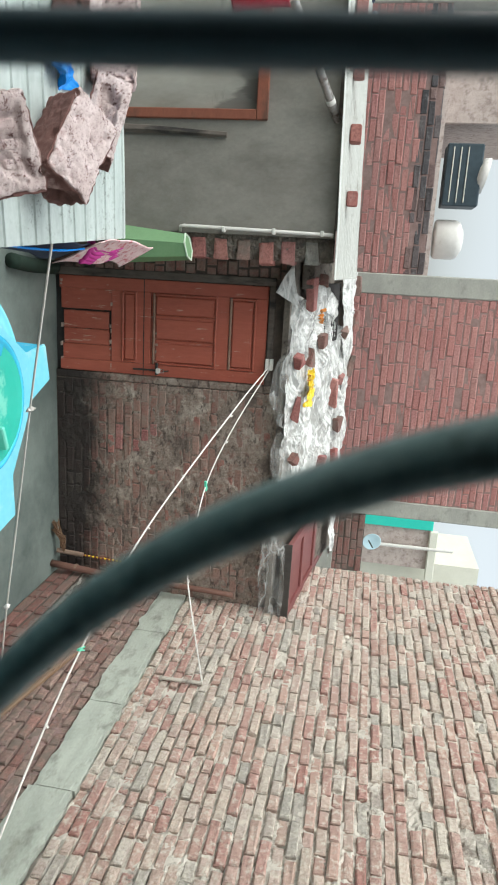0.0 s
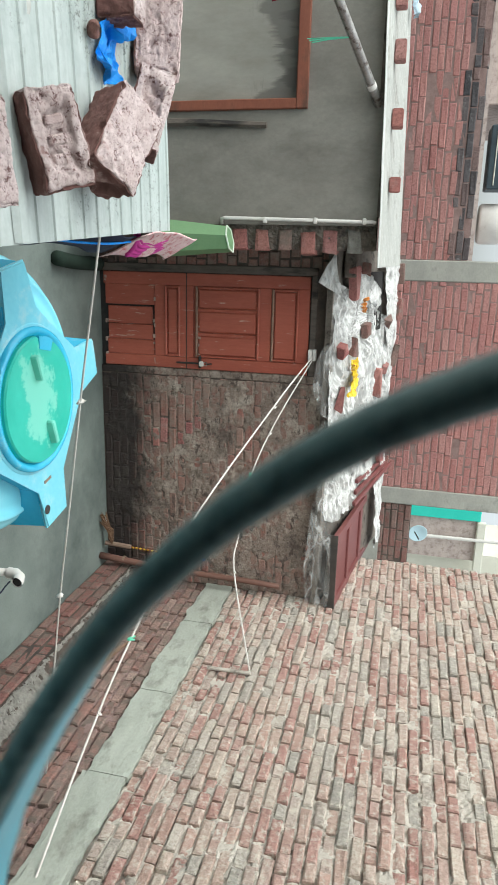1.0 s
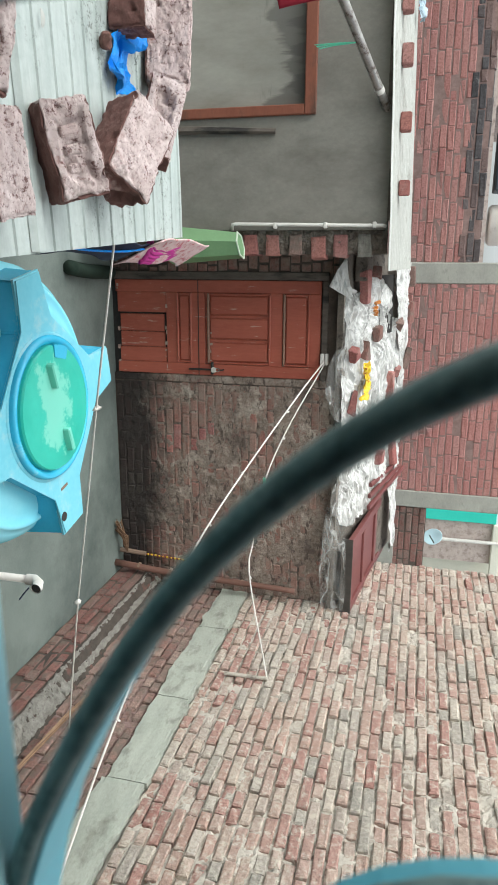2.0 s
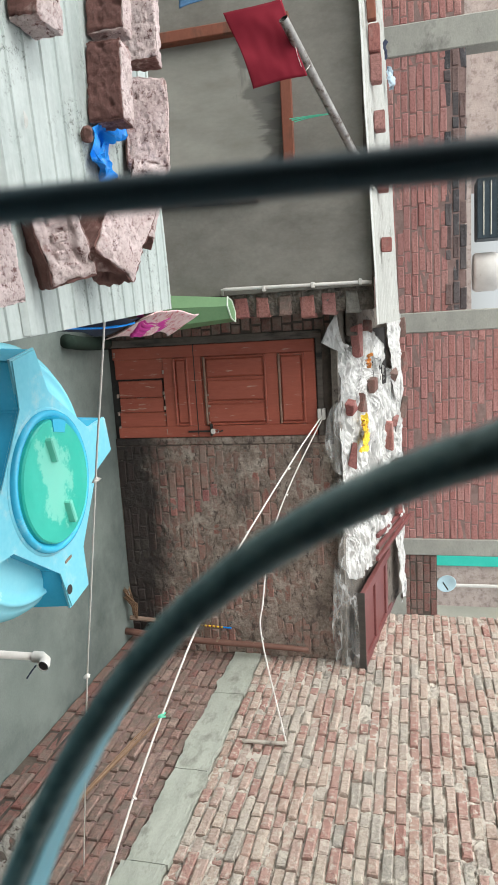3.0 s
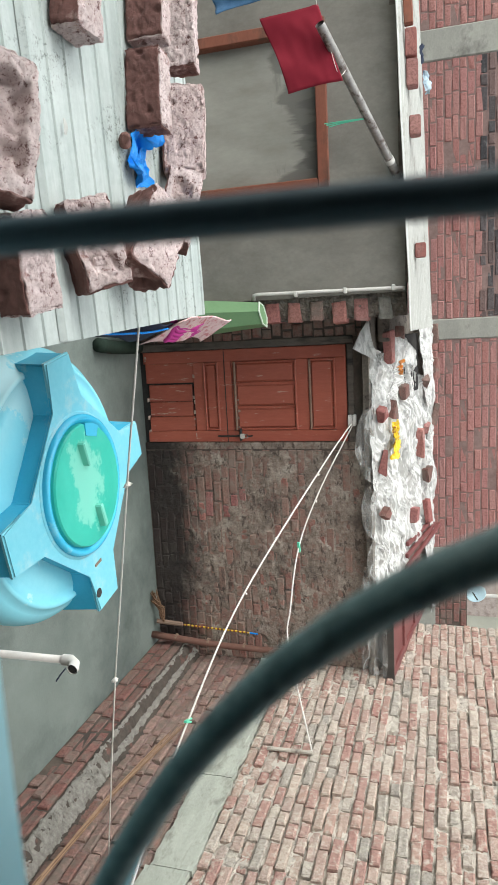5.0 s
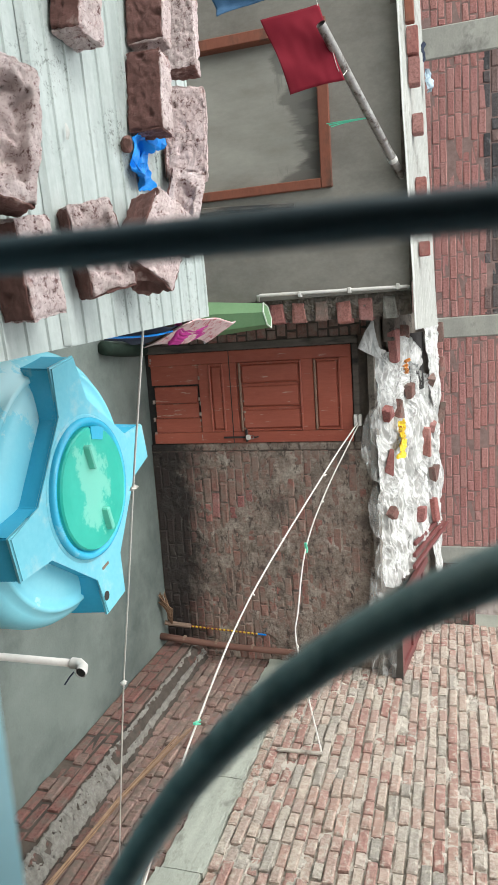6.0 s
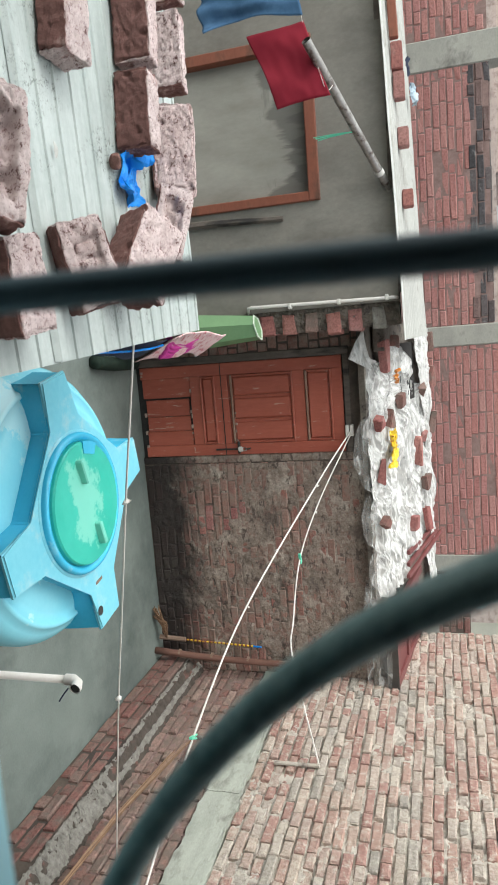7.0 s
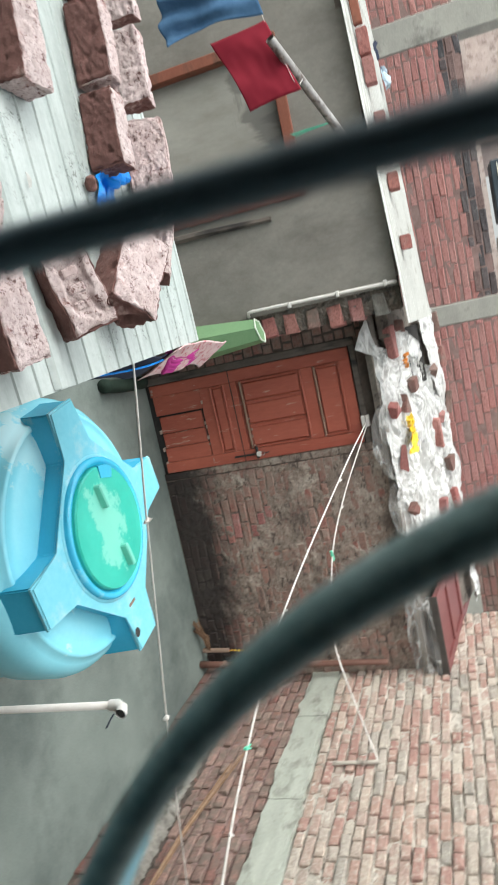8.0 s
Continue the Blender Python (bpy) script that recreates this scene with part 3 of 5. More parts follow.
def ribbed(x0, x1, y0, y1, z, pitch, rise, slope=0.0, wave=0.0):
    """Pressed sheet: flat pans with narrow raised ribs that run along x."""
    prof, y = [], y0
    while y < y1 - 0.02:
        prof += [(y, 0), (min(y1, y + pitch - 0.010), 0), (min(y1, y + pitch - 0.007), rise), (min(y1, y + pitch - 0.003), rise)]
        y += pitch
    prof.append((y1, 0))
    bm = bmesh.new()
    cols = []
    for k in range(25):
        x = x0 + (x1 - x0) * k / 24
        cols.append([bm.verts.new((x, py, z + pz + slope * (py - y0) + wave * noise.noise((x * 2.2, py * 2.5, 1.0)))) for py, pz in prof])
    for a, b in zip(cols, cols[1:]):
        for j in range(len(prof) - 1):
            bm.faces.new((a[j], b[j], b[j + 1], a[j + 1]))
    bm.normal_update()
    bmesh.ops.solidify(bm, geom=bm.faces[:], thickness=0.004)
    return bm


shed = thing("shed", "low brick shed under a galvanised ribbed sheet roof", "shed")
SHED_M = Matrix.Translation((-0.125, 1.900, 0)) @ pose(0, 0, 0, 0, 0, 4.0)
part("roof", ribbed(-3.1, 0.0, -1.58, 0.0, SHEET_Z, 0.078, 0.0045, 0, 0.006), M_SHEET, shed, "dull galvanised ribbed sheet", m=SHED_M)
bm = bmesh.new()
for x in (-3.08, -0.004):
    for y, z in ((-0.985, 0.002), (-0.972, 0.014), (-0.940, 0.014), (-0.927, 0.002)):
        bm.verts.new((x, y, SHEET_Z + z))
bm.verts.ensure_lookup_table()
for k in range(3):
    bm.faces.new([bm.verts[i] for i in (k, k + 1, k + 5, k + 4)])
bm.faces.new([bm.verts[i] for i in (3, 0, 4, 7)])
bm.faces.new([bm.verts[i] for i in (3, 2, 1, 0)])
bm.faces.new([bm.verts[i] for i in (4, 5, 6, 7)])
part("ridge", bm, M_SHEET, shed, "broad raised seam of the sheet", m=SHED_M)
part("wall", box(-3.1, -0.28, 0.35, 1.72, 0.0, SHEET_Z - 0.07), M_BRICK_OLD, shed)
part("beam", box(-3.15, -0.16, 1.74, 1.80, SHEET_Z - 0.075, SHEET_Z - 0.012, 0.005), M_TIMBER, shed)
part("beam", box(-0.23, -0.15, 0.4, 1.70, SHEET_Z - 0.075, SHEET_Z - 0.012, 0.005), M_TIMBER, shed)

# ---- the white sheet roof over the plastered house ----
roof_west = thing("roof_west", "white ribbed sheet roof edge weighed down with bricks", "", kind="structure")
DROP = math.degrees(math.atan2(0.060, 1.82))
ROOF_M = Matrix.Translation((-0.26, 0, 2.347)) @ pose(0, 0, 0, 0, -DROP, 0)
part("sheet", ribbed(-4.0, 0.27, 4.30, 5.75, 0.0, 0.10, 0.012, 0.070, 0.008), M_WHITE_SHEET, roof_west, m=ROOF_M)
part("rafter", box(-3.9, -0.06, 4.402, 4.50, -0.048, -0.006), M_JAMB, roof_west, m=ROOF_M)

# ---- the roof over the door ----
roof_north = solid("roof_north", grid_sheet(12, 8, lambda u, v: (-0.12 + 3.0 * u, 4.90 + 1.7 * v, 2.0 + 0.42 * v), 0.05), M_TOOTH, "sloping dirty concrete roof slab hidden under polythene", kind="structure")

# ---- door ----
door = thing("door_1", "worn brown-red panelled wooden door, padlocked", "door", kind="structure")
DX0, DX1, DZ0, DZ1, DY = 0.10, 0.886, 0.045, 1.81, 5.0


def dbox(name, x0, x1, z0, z1, y0, mat=None, bev=0.004, label=""):
    return part(name, box(DX0 + x0, DX0 + x1, y0, DY + 0.035, z0, z1, bev), mat or M_DOOR, door, label)


dbox("stile", 0.0, 0.10, DZ0, DZ1, DY)
dbox("stile", 0.69, 0.786, DZ0, DZ1, DY)
dbox("rail", 0.10, 0.69, 1.72, DZ1, DY)
dbox("rail", 0.10, 0.69, 0.50, 0.60, DY + 0.001)
dbox("lock_rail", 0.10, 0.69, 0.72, 0.84, DY + 0.001)
dbox("rail", 0.10, 0.69, 1.40, 1.50, DY + 0.001)
dbox("plank", 0.10, 0.27, DZ0 + 0.01, 0.50, DY + 0.010)
dbox("plank", 0.285, 0.43, DZ0 + 0.03, 0.475, DY + 0.012)
dbox("plank", 0.434, 0.56, DZ0 + 0.03, 0.478, DY + 0.011)
dbox("plank", 0.563, 0.69, DZ0 + 0.02, 0.49, DY + 0.012)
dbox("panel", 0.10, 0.69, 0.60, 0.72, DY + 0.014)
for a, b in ((0.10, 0.28), (0.282, 0.48), (0.482, 0.69)):
    dbox("panel", a, b, 0.84, 1.40, DY + 0.014)
dbox("panel", 0.10, 0.69, 1.50, 1.72, DY + 0.014)
for z0, z1 in ((0.615, 0.705), (0.885, 1.375), (1.525, 1.695)):
    for x0, x1 in ((0.125, 0.275), (0.305, 0.475), (0.505, 0.665)) if z1 - z0 > 0.3 else ((0.125, 0.665),):
        dbox("field", x0, x1, z0, z1, DY - 0.002, None, 0.011)
for z in (0.592, 0.708, 0.862, 1.385, 1.505, 1.705):
    dbox("moulding", 0.105, 0.685, z, z + 0.017, DY - 0.010, M_DOOR_WORN if z in (0.862, 1.505) else None, 0.005)
for x in (0.105, 0.67):
    for z0, z1 in ((0.609, 0.708), (0.879, 1.385), (1.522, 1.705)):
        dbox("moulding", x, x + 0.015, z0, z1, DY - 0.009, None, 0.004)
dbox("crack", 0.0, 0.786, 0.780, 0.787, DY - 0.0015, M_BLACK, 0.0, "dark crack across the lock rail")
random.seed(17)
for k in range(16):
    x, z = random.uniform(0.02, 0.74), random.choice((0.05, 0.052, 0.055, 0.485, 0.495, 0.885))
    dbox("chip", x, x + random.uniform(0.008, 0.035), z, z + random.uniform(0.006, 0.022), DY - 0.0025, M_DOOR_CHIP, 0.0, "pale bare wood where paint has flaked")
# Black board behind the planks, drawn for the shade in their gaps.
part("backing", box(0.06, 0.94, 5.036, 5.05, 0.0, 1.86), M_BLACK, door)
for nm, b in (("jamb", (0.03, 0.095, 4.99, 5.10, 0.0, 1.87)), ("jamb", (0.892, 0.955, 5.005, 5.10, 0.0, 1.87)), ("lintel", (0.095, 0.892, 4.995, 5.10, 1.82, 1.87))):
    part(nm, box(*b, 0.006), M_WASH if b[0] == 0.892 else M_JAMB, door)
hasp = part("hasp", box(0.77, 0.875, 4.972, 4.999, 0.895, 0.915, 0.004), M_BLACK, door)
part("bolt", tube([(0.835, 4.982, 0.70), (0.835, 4.982, 0.93)], 0.008, 8), M_BLACK, door)
part("staple", tube([(0.835, 5.0, 0.96), (0.835, 4.97, 0.965), (0.835, 4.97, 0.99), (0.835, 5.0, 1.0)], 0.006, 8), M_BLACK, door)
part("padlock", box(0.812, 0.855, 4.950, 4.970, 0.905, 0.945, 0.006, 2), M_PVC, door, "pale metal padlock")
part("shackle", tube([(0.820, 4.96, 0.943), (0.820, 4.96, 0.972), (0.847, 4.96, 0.972), (0.847, 4.96, 0.943)], 0.004, 8), M_STEEL, door)

# ---- water tank ----
tank = thing("water_tank", "sky-blue plastic water tank with a green lid", "water tank", 0.53, 1.965, 0.0, 12)
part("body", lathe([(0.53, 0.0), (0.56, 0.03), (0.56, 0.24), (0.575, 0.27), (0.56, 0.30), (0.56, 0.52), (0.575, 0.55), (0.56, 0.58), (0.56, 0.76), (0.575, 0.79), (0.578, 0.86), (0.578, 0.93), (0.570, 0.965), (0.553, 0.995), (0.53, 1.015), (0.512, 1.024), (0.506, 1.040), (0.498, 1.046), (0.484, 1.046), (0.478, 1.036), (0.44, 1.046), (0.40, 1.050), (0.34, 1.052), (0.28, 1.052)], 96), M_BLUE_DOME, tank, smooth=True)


def star(grow):
    """Outline of the cross-shaped top: four blunt arms."""
    out = []
    for k in range(4):
        for da, r in ((-16, 0.37), (-9, 0.555), (9, 0.555), (16, 0.37)):
            a0 = radians(90 * k + da)
            out.append((0.022 + (r + grow) * math.cos(a0), 0.022 + (r + grow) * math.sin(a0)))
    return out


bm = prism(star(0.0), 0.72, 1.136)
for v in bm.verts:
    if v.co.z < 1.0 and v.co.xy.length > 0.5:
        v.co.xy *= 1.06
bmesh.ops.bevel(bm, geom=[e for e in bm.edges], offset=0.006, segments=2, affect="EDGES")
part("shoulder_ribs", bm, M_BLUE, tank, "four raised lifting ribs in a deeper, shaded blue")
# Light from above is put into the plate's paler, scuffed blue.
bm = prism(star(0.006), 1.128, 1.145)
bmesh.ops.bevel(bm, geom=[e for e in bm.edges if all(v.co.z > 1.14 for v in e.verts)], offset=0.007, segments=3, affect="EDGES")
part("top_plate", bm, M_BLUE_LIT, tank, "scuffed top plate, paler for light from above")
part("neck_base", lathe([(0.306, 1.14), (0.304, 1.147), (0.298, 1.149), (0.28, 1.149)], 72), M_BLUE_LIT, tank, "collar round the neck in the paler lit blue", smooth=True)
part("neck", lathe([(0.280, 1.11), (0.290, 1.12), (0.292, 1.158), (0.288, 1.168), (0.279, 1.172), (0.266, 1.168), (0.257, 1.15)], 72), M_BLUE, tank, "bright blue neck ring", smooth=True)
lid = part("lid", lathe([(0.254, 1.15), (0.254, 1.172), (0.248, 1.180), (0.20, 1.183), (0.0005, 1.186)], 64), M_LID, tank, "faded green screw lid")
for a in (0, 180):
    c = Matrix.Rotation(radians(18 - 12), 4, "Z") @ Matrix.Translation((0.145 if a else -0.145, 0.0, 0))
    part("grip", box(-0.052, 0.052, -0.012, 0.012, 1.178, 1.214, 0.005), M_LID, lid, m=c)
part("notch", prism([(-0.255 * math.cos(radians(a)), 0.255 * math.sin(radians(a))) for a in (12, 24, 36)] + [(-0.205 * math.cos(radians(a)), 0.205 * math.sin(radians(a))) for a in (36, 12)], 1.165, 1.1855), M_BLUE, lid, "bare blue gap in the lid's rim")
# A black disc stands for the dark inside of the hole.
part("vent_hole", lathe([(0.0005, 1.1451), (0.021, 1.1455), (0.021, 1.147), (0.0005, 1.147)], 16), M_BLACK, tank, m=pose(0.49, -0.05, 0))
part("slot", box(0.36, 0.372, -0.035, 0.02, 1.1445, 1.1475), M_TIMBER, tank)

# ---- standing pipe ----
riser = thing("riser_pipe", "white plastic riser pipe with an open elbow", "pipe", 1.05, 1.50, 0.0)
part("pipe", tube([(0, 0, 0), (0.0, 0.0, 1.285)], 0.0138, 16), M_PVC, riser, smooth=True)
part("elbow", tube([(0, 0, 1.282), (0, 0, 1.310), (0.006, -0.010, 1.330), (0.011, -0.026, 1.336), (0.013, -0.036, 1.336)], 0.0200, 18, cap=False), M_PVC, riser, smooth=True)
# Plug coloured black for the shade inside the elbow.
part("mouth", tube([(0.0124, -0.031, 1.336), (0.0128, -0.0345, 1.336)], 0.0160, 18), M_BLACK, riser)

solid("tape_scrap", tube([(1.066, 1.47, 1.306), (1.085, 1.463, 1.290), (1.110, 1.458, 1.272)], 0.003, 6), M_NAVY, "thin dark blue tape end hanging from the elbow", "tape")

# ---- conduit and steel pole on the plastered wall ----
conduit = thing("conduit_pipe", "thin white plastic conduit clipped to the wall corner", "pipe")
part("pipe", tube([(-0.262, 4.39, 1.245), (-0.297, 4.37, 1.252), (-0.301, 4.37, 1.275), (-0.283, 4.37, 2.295), (-0.280, 4.385, 2.312)], 0.012, 12), M_PVC, conduit, smooth=True)
for z in (1.56, 1.91, 2.24):
    part("clip", box(-0.308, -0.268, 4.352, 4.399, z - 0.012, z + 0.012, 0.004), M_PVC, conduit)
pole = thing("steel_pole", "dull steel tube pole slanting out of the plastered wall", "pole")
part("tube", tube([(-1.00, 4.42, 2.285), (-1.70, 3.60, 1.920)], 0.027, 20, cap=False), M_STEEL, pole, smooth=True)
# Black core drawn for the shade inside the open tube.
part("inner", tube([(-1.05, 4.36, 2.259), (-1.693, 3.608, 1.9237)], 0.022, 16), M_BLACK, pole)
part("collar", tube([(-1.085, 4.32, 2.2407), (-1.105, 4.297, 2.230)], 0.031, 18), M_PVC, pole)
string = thing("green_string", "loose bright green string tied round the pole", "string")
random.seed(5)
for k in range(6):
    o = random.uniform(-1, 1)
    part("strand", tube([(-1.300, 4.045, 2.135), (-1.305 + 0.012 * o, 4.04, 2.05), (-1.31 + 0.02 * o, 4.05, 1.95 + 0.02 * o), (-1.315 + 0.035 * o, 4.06, 1.84 + 0.05 * abs(o))], 0.0026, 5, smooth_steps=4), M_CLIP, string)


def crumple(p, amp, scale, seed):
    v = Vector(p) * scale + Vector((seed, seed * 0.7, -seed))
    return Vector(p) + amp * Vector((noise.noise(v), noise.noise(v + Vector((31, 7, 5))), noise.noise(v + Vector((3, 51, 17)))))


# ---- washing on the line ----
def hanging(name, top_a, top_b, drop, mat, label, seed, sway=0.0, amp=0.02, folds=1.0):
    a, b = Vector(top_a), Vector(top_b)
    side = Vector((sway, 0, -1)).normalized()
    bm = grid_sheet(26, 30, lambda u, v: crumple(a.lerp(b, u) + side * drop * v * (1 + 0.05 * math.sin(4 * u + seed)) + Vector((0, 0.009 * folds * math.sin(9 * folds * u + 3 * v + seed) * (0.3 + v) + 0.004 * noise.noise((5 * u, 7 * v, seed)), 0)), amp, 4.0, seed), 0.004)
    return solid(name, bm, mat, label, "cloth", smooth=True)


hanging("washing", (-1.842, 3.70, 1.897), (-1.42, 3.70, 2.024), 0.325, M_RED_CLOTH, "crimson cloth hung to dry from the pole's line", 2.0, 0.06, 0.011)
hanging("washing", (-2.15, 3.66, 1.838), (-1.88, 3.68, 1.877), 0.55, M_BLUE_CLOTH, "denim-blue trousers hung to dry beside the crimson cloth", 5.0, 0.0, 0.06, 1.7)
line_w = solid("washing_line", tube([(-3.95, 3.45, 1.80), (-2.8, 3.58, 1.79), (-1.86, 3.70, 1.888), (-1.64, 3.70, 1.95), (-1.46, 3.70, 2.003), (-1.52, 3.815, 2.035)], 0.0018, 6, smooth_steps=5), M_ROPE, "thin pale washing line tied to the pole", "rope")

# ---- clothes lines ----
def rope(points, r, label, steps=8):
    return solid("clothes_line", tube(points, r, 7, smooth_steps=steps), M_ROPE, label, "rope", group="clothes lines")


rope([(0.715, 4.985, 1.862), (1.01, 4.532, 1.668), (1.678, 3.581, 1.285), (2.163, 2.890, 1.134), (2.519, 2.383, 1.075), (2.885, 1.86, 1.05)], 0.0062, "pale cotton rope from the door lintel to the brick wall")
rope([(0.735, 4.985, 1.862), (1.223, 4.672, 1.622), (1.617, 4.452, 1.486), (2.027, 4.222, 1.452), (2.259, 4.092, 1.459), (2.888, 3.739, 1.683)], 0.0058, "slack cotton rope tied to a stick in the brick wall")
rope([(-0.12, 1.375, 1.738), (0.16, 1.470, 1.645), (0.409, 1.562, 1.559), (0.907, 1.752, 1.391), (1.508, 1.981, 1.189), (2.885, 2.505, 0.75)], 0.0036, "thin cotton rope stretched above the water tank")


def knot(x, y, z, mat=M_ROPE, r=0.0095, label="small pale knot on the rope", seed=1.0):
    bm = bmesh.new()
    bmesh.ops.create_icosphere(bm, subdivisions=2, radius=r)
    for v in bm.verts:
        v.co = crumple(v.co, r * 1.1, 90.0, seed)
        v.co.x *= 1.4
    return solid("knot", bm, mat, label, "knot", group="knots on the ropes", smooth=True, m=pose(x, y, z, 0, 30, 40 * seed))


def peg(x, y, z, rz):
    t = thing("clothes_peg", "mint-green plastic clothes peg clipped on the rope", "clothes peg", x, y, z, rz, "clothes pegs")
    for s in (-1, 1):
        part("jaw", box(-0.045, 0.045, s * 0.006 - 0.005, s * 0.006 + 0.005, -0.010, 0.010, 0.003), M_CLIP, t, m=pose(0, 0, 0, 0, 0, 5 * s))
    return t


for k, p in enumerate(((1.05, 4.48, 1.655), (1.40, 3.98, 1.43), (1.66, 3.61, 1.30), (2.42, 2.52, 1.098), (2.255, 4.095, 1.462), (1.30, 4.63, 1.598), (0.43, 1.57, 1.552), (1.36, 1.92, 1.24))):
    knot(*p, seed=1.0 + k)
peg(2.163, 2.890, 1.134, 65)
peg(1.617, 4.452, 1.486, 20)
box_j = thing("junction_box", "small pale grey junction box beside the door", "junction box", 0.712, 4.985, 1.85)
part("case", box(-0.045, 0.045, -0.03, 0.02, -0.03, 0.0, 0.004), M_PVC, box_j)
part("case", box(-0.045, 0.045, -0.03, 0.02, 0.006, 0.034, 0.004), M_PVC, box_j)
stick = solid("wall_stick", tube([(2.90, 3.735, 1.69), (2.86, 3.735, 1.68), (2.862, 3.728, 1.36)], 0.014, 7), M_MORTAR, "short pale stick fixed in the brick wall", "stick")

# ---- corner by the door: bamboo pole, broom, twisted cord, reeds ----
bamboo = thing("bamboo_pole", "reddish bamboo pole leaning in the wall corner", "pole")
part("cane", tube([(2.64, 4.84, 0.0), (2.70, 4.86, 0.62), (2.74, 4.90, 1.35), (2.77, 4.93, 1.66)], 0.032, 12, taper=0.75, smooth_steps=4), M_CANE, bamboo, smooth=True)
for k, z in enumerate((0.22, 0.52, 0.85, 1.18)):
    part("node", tube([(2.64 + 0.078 * z, 4.842 + 0.045 * z, z), (2.642 + 0.078 * z, 4.842 + 0.045 * z, z + 0.018)], 0.0365 - 0.004 * z, 12), M_TIMBER, bamboo)
broom = thing("broom", "worn straw broom standing against the sooty wall", "broom", 2.45, 4.86, 0.0)
part("handle", tube([(0.08, 0.03, 0.03), (0.12, 0.08, 0.26)], 0.022, 8), M_TIMBER, broom)
random.seed(11)
for k in range(40):
    a = random.uniform(-1, 1)
    part("straw", tube([(0.09 + 0.01 * a, 0.03, 0.10), (-0.02 + 0.05 * a, 0.02 * random.random(), 0.07 + 0.05 * random.random()), (-0.22 + 0.10 * random.random(), 0.05 * a, 0.01 + 0.05 * random.random())], 0.004, 4), M_STRAW, broom)
cord = thing("twisted_cord", "yellow and red striped cord with blue ends on the wall", "cord")
for k in range(44):
    z = 0.13 + 0.019 * k
    part("turn", tube([(2.575 + 0.05 * (z - 0.13), 4.962, z), (2.577 + 0.05 * (z - 0.13), 4.958, z + 0.019)], 0.008, 7), M_BAG if k in (0, 1, 40, 41, 42, 43) else (M_YELLOW if k % 2 else M_ORANGE), cord)
nail = solid("wall_nail", tube([(2.577, 5.01, 0.96), (2.577, 4.95, 0.965)], 0.005, 6), M_BLACK, "black nail holding the striped cord", "nail")
random.seed(4)
reeds = thing("reed_bundle", "loose dry reeds lying on the wall's ledge", "reeds")
for k in range(11):
    o = random.uniform(-0.05, 0.05)
    y0 = 2.0 + 0.5 * random.random()
    part("reed", tube([(2.80 + 0.03 * random.random(), y0, 0.43 + 0.03 * random.random() + 0.09 * (y0 - 2.2)), (2.81, 3.0 + o, 0.53 + o * 0.5), (2.82 + 0.02 * random.random(), 3.8 + 3 * o, 0.66 + 1.2 * o)], 0.0019 + 0.0016 * random.random(), 5), M_REED if k % 3 else M_STRAW, reeds)

# plinth of the brick wall, with rough mortar on top
plinth = solid("wall_plinth", box(2.745, 2.892, 0.3, 5.0, 0.0, 0.30), M_MORTAR_DARK, "dark red brick plinth along the wall's foot", kind="structure")


def rough_strip(name, x0, x1, z0, z1, y0, y1, amp, seed, mat, label):
    def at(u, v):
        y = y0 + (y1 - y0) * u
        p = Vector((x1 + (x0 - x1) * math.sin(v * math.pi / 2), y, z1 + (z0 - z1) * v + 0.0))
        return crumple(crumple(p, amp, 22.0, seed), amp * 0.7, 70.0, seed)
    return solid(name, grid_sheet(420, 9, at), mat, label, kind="structure", smooth=True)


rough_strip("ledge_bed", 2.742, 2.90, 0.296, 0.385, 0.6, 4.98, 0.016, 3.0, M_DIRT, "dirty broken brick bed over the plinth")
rough_strip("ledge_mortar", 2.731, 2.752, 0.288, 0.312, 0.6, 4.98, 0.013, 5.0, M_GRIT, "rough lumpy mortar line along the plinth")
rough_strip("ledge_mortar", 2.800, 2.838, 0.350, 0.378, 0.6, 4.98, 0.015, 9.0, M_GRIT, "rough lumpy mortar line over the plinth")
rough_strip("ledge_mortar", 2.733, 2.84, 0.285, 0.39, 0.6, 3.25, 0.022, 13.0, M_GRIT, "rough lumpy mortar fillet over the plinth")
band = thing("wall_band", "smooth grey concrete band along the brick wall", "", kind="structure")
random.seed(2)
yb = 0.9
for ln in (0.85, 0.83, 0.80, 0.95, 0.90, 0.75):
    z0, z1 = 0.945 + 0.035 * random.random(), 1.208 + 0.018 * random.random()
    bm = bmesh.new()
    bmesh.ops.create_cube(bm, size=1)
    bmesh.ops.subdivide_edges(bm, edges=bm.edges[:], cuts=22, use_grid_fill=True)
    for v in bm.verts:
        p = Vector((2.889 + 0.04 * v.co.x, yb + ln / 2 + (ln - 0.006) * v.co.y, (z0 + z1) / 2 + (z1 - z0) * v.co.z))
        worn = 0.016 if abs(v.co.z) > 0.42 else 0.003
        p.z += worn * (noise.noise((p.y * 9, 3.0, v.co.z)) + 0.7 * noise.noise((p.y * 31, 7.0, v.co.z)))
        p.x += 0.006 * noise.noise((p.y * 5, p.z * 14, 2.0)) + (0.012 * max(0.0, noise.noise((p.y * 14, p.z * 14, 5.0))) if abs(v.co.z) > 0.40 else 0.0)
        v.co = p
    part("band_length", bm, M_BAND, band)
    yb += ln

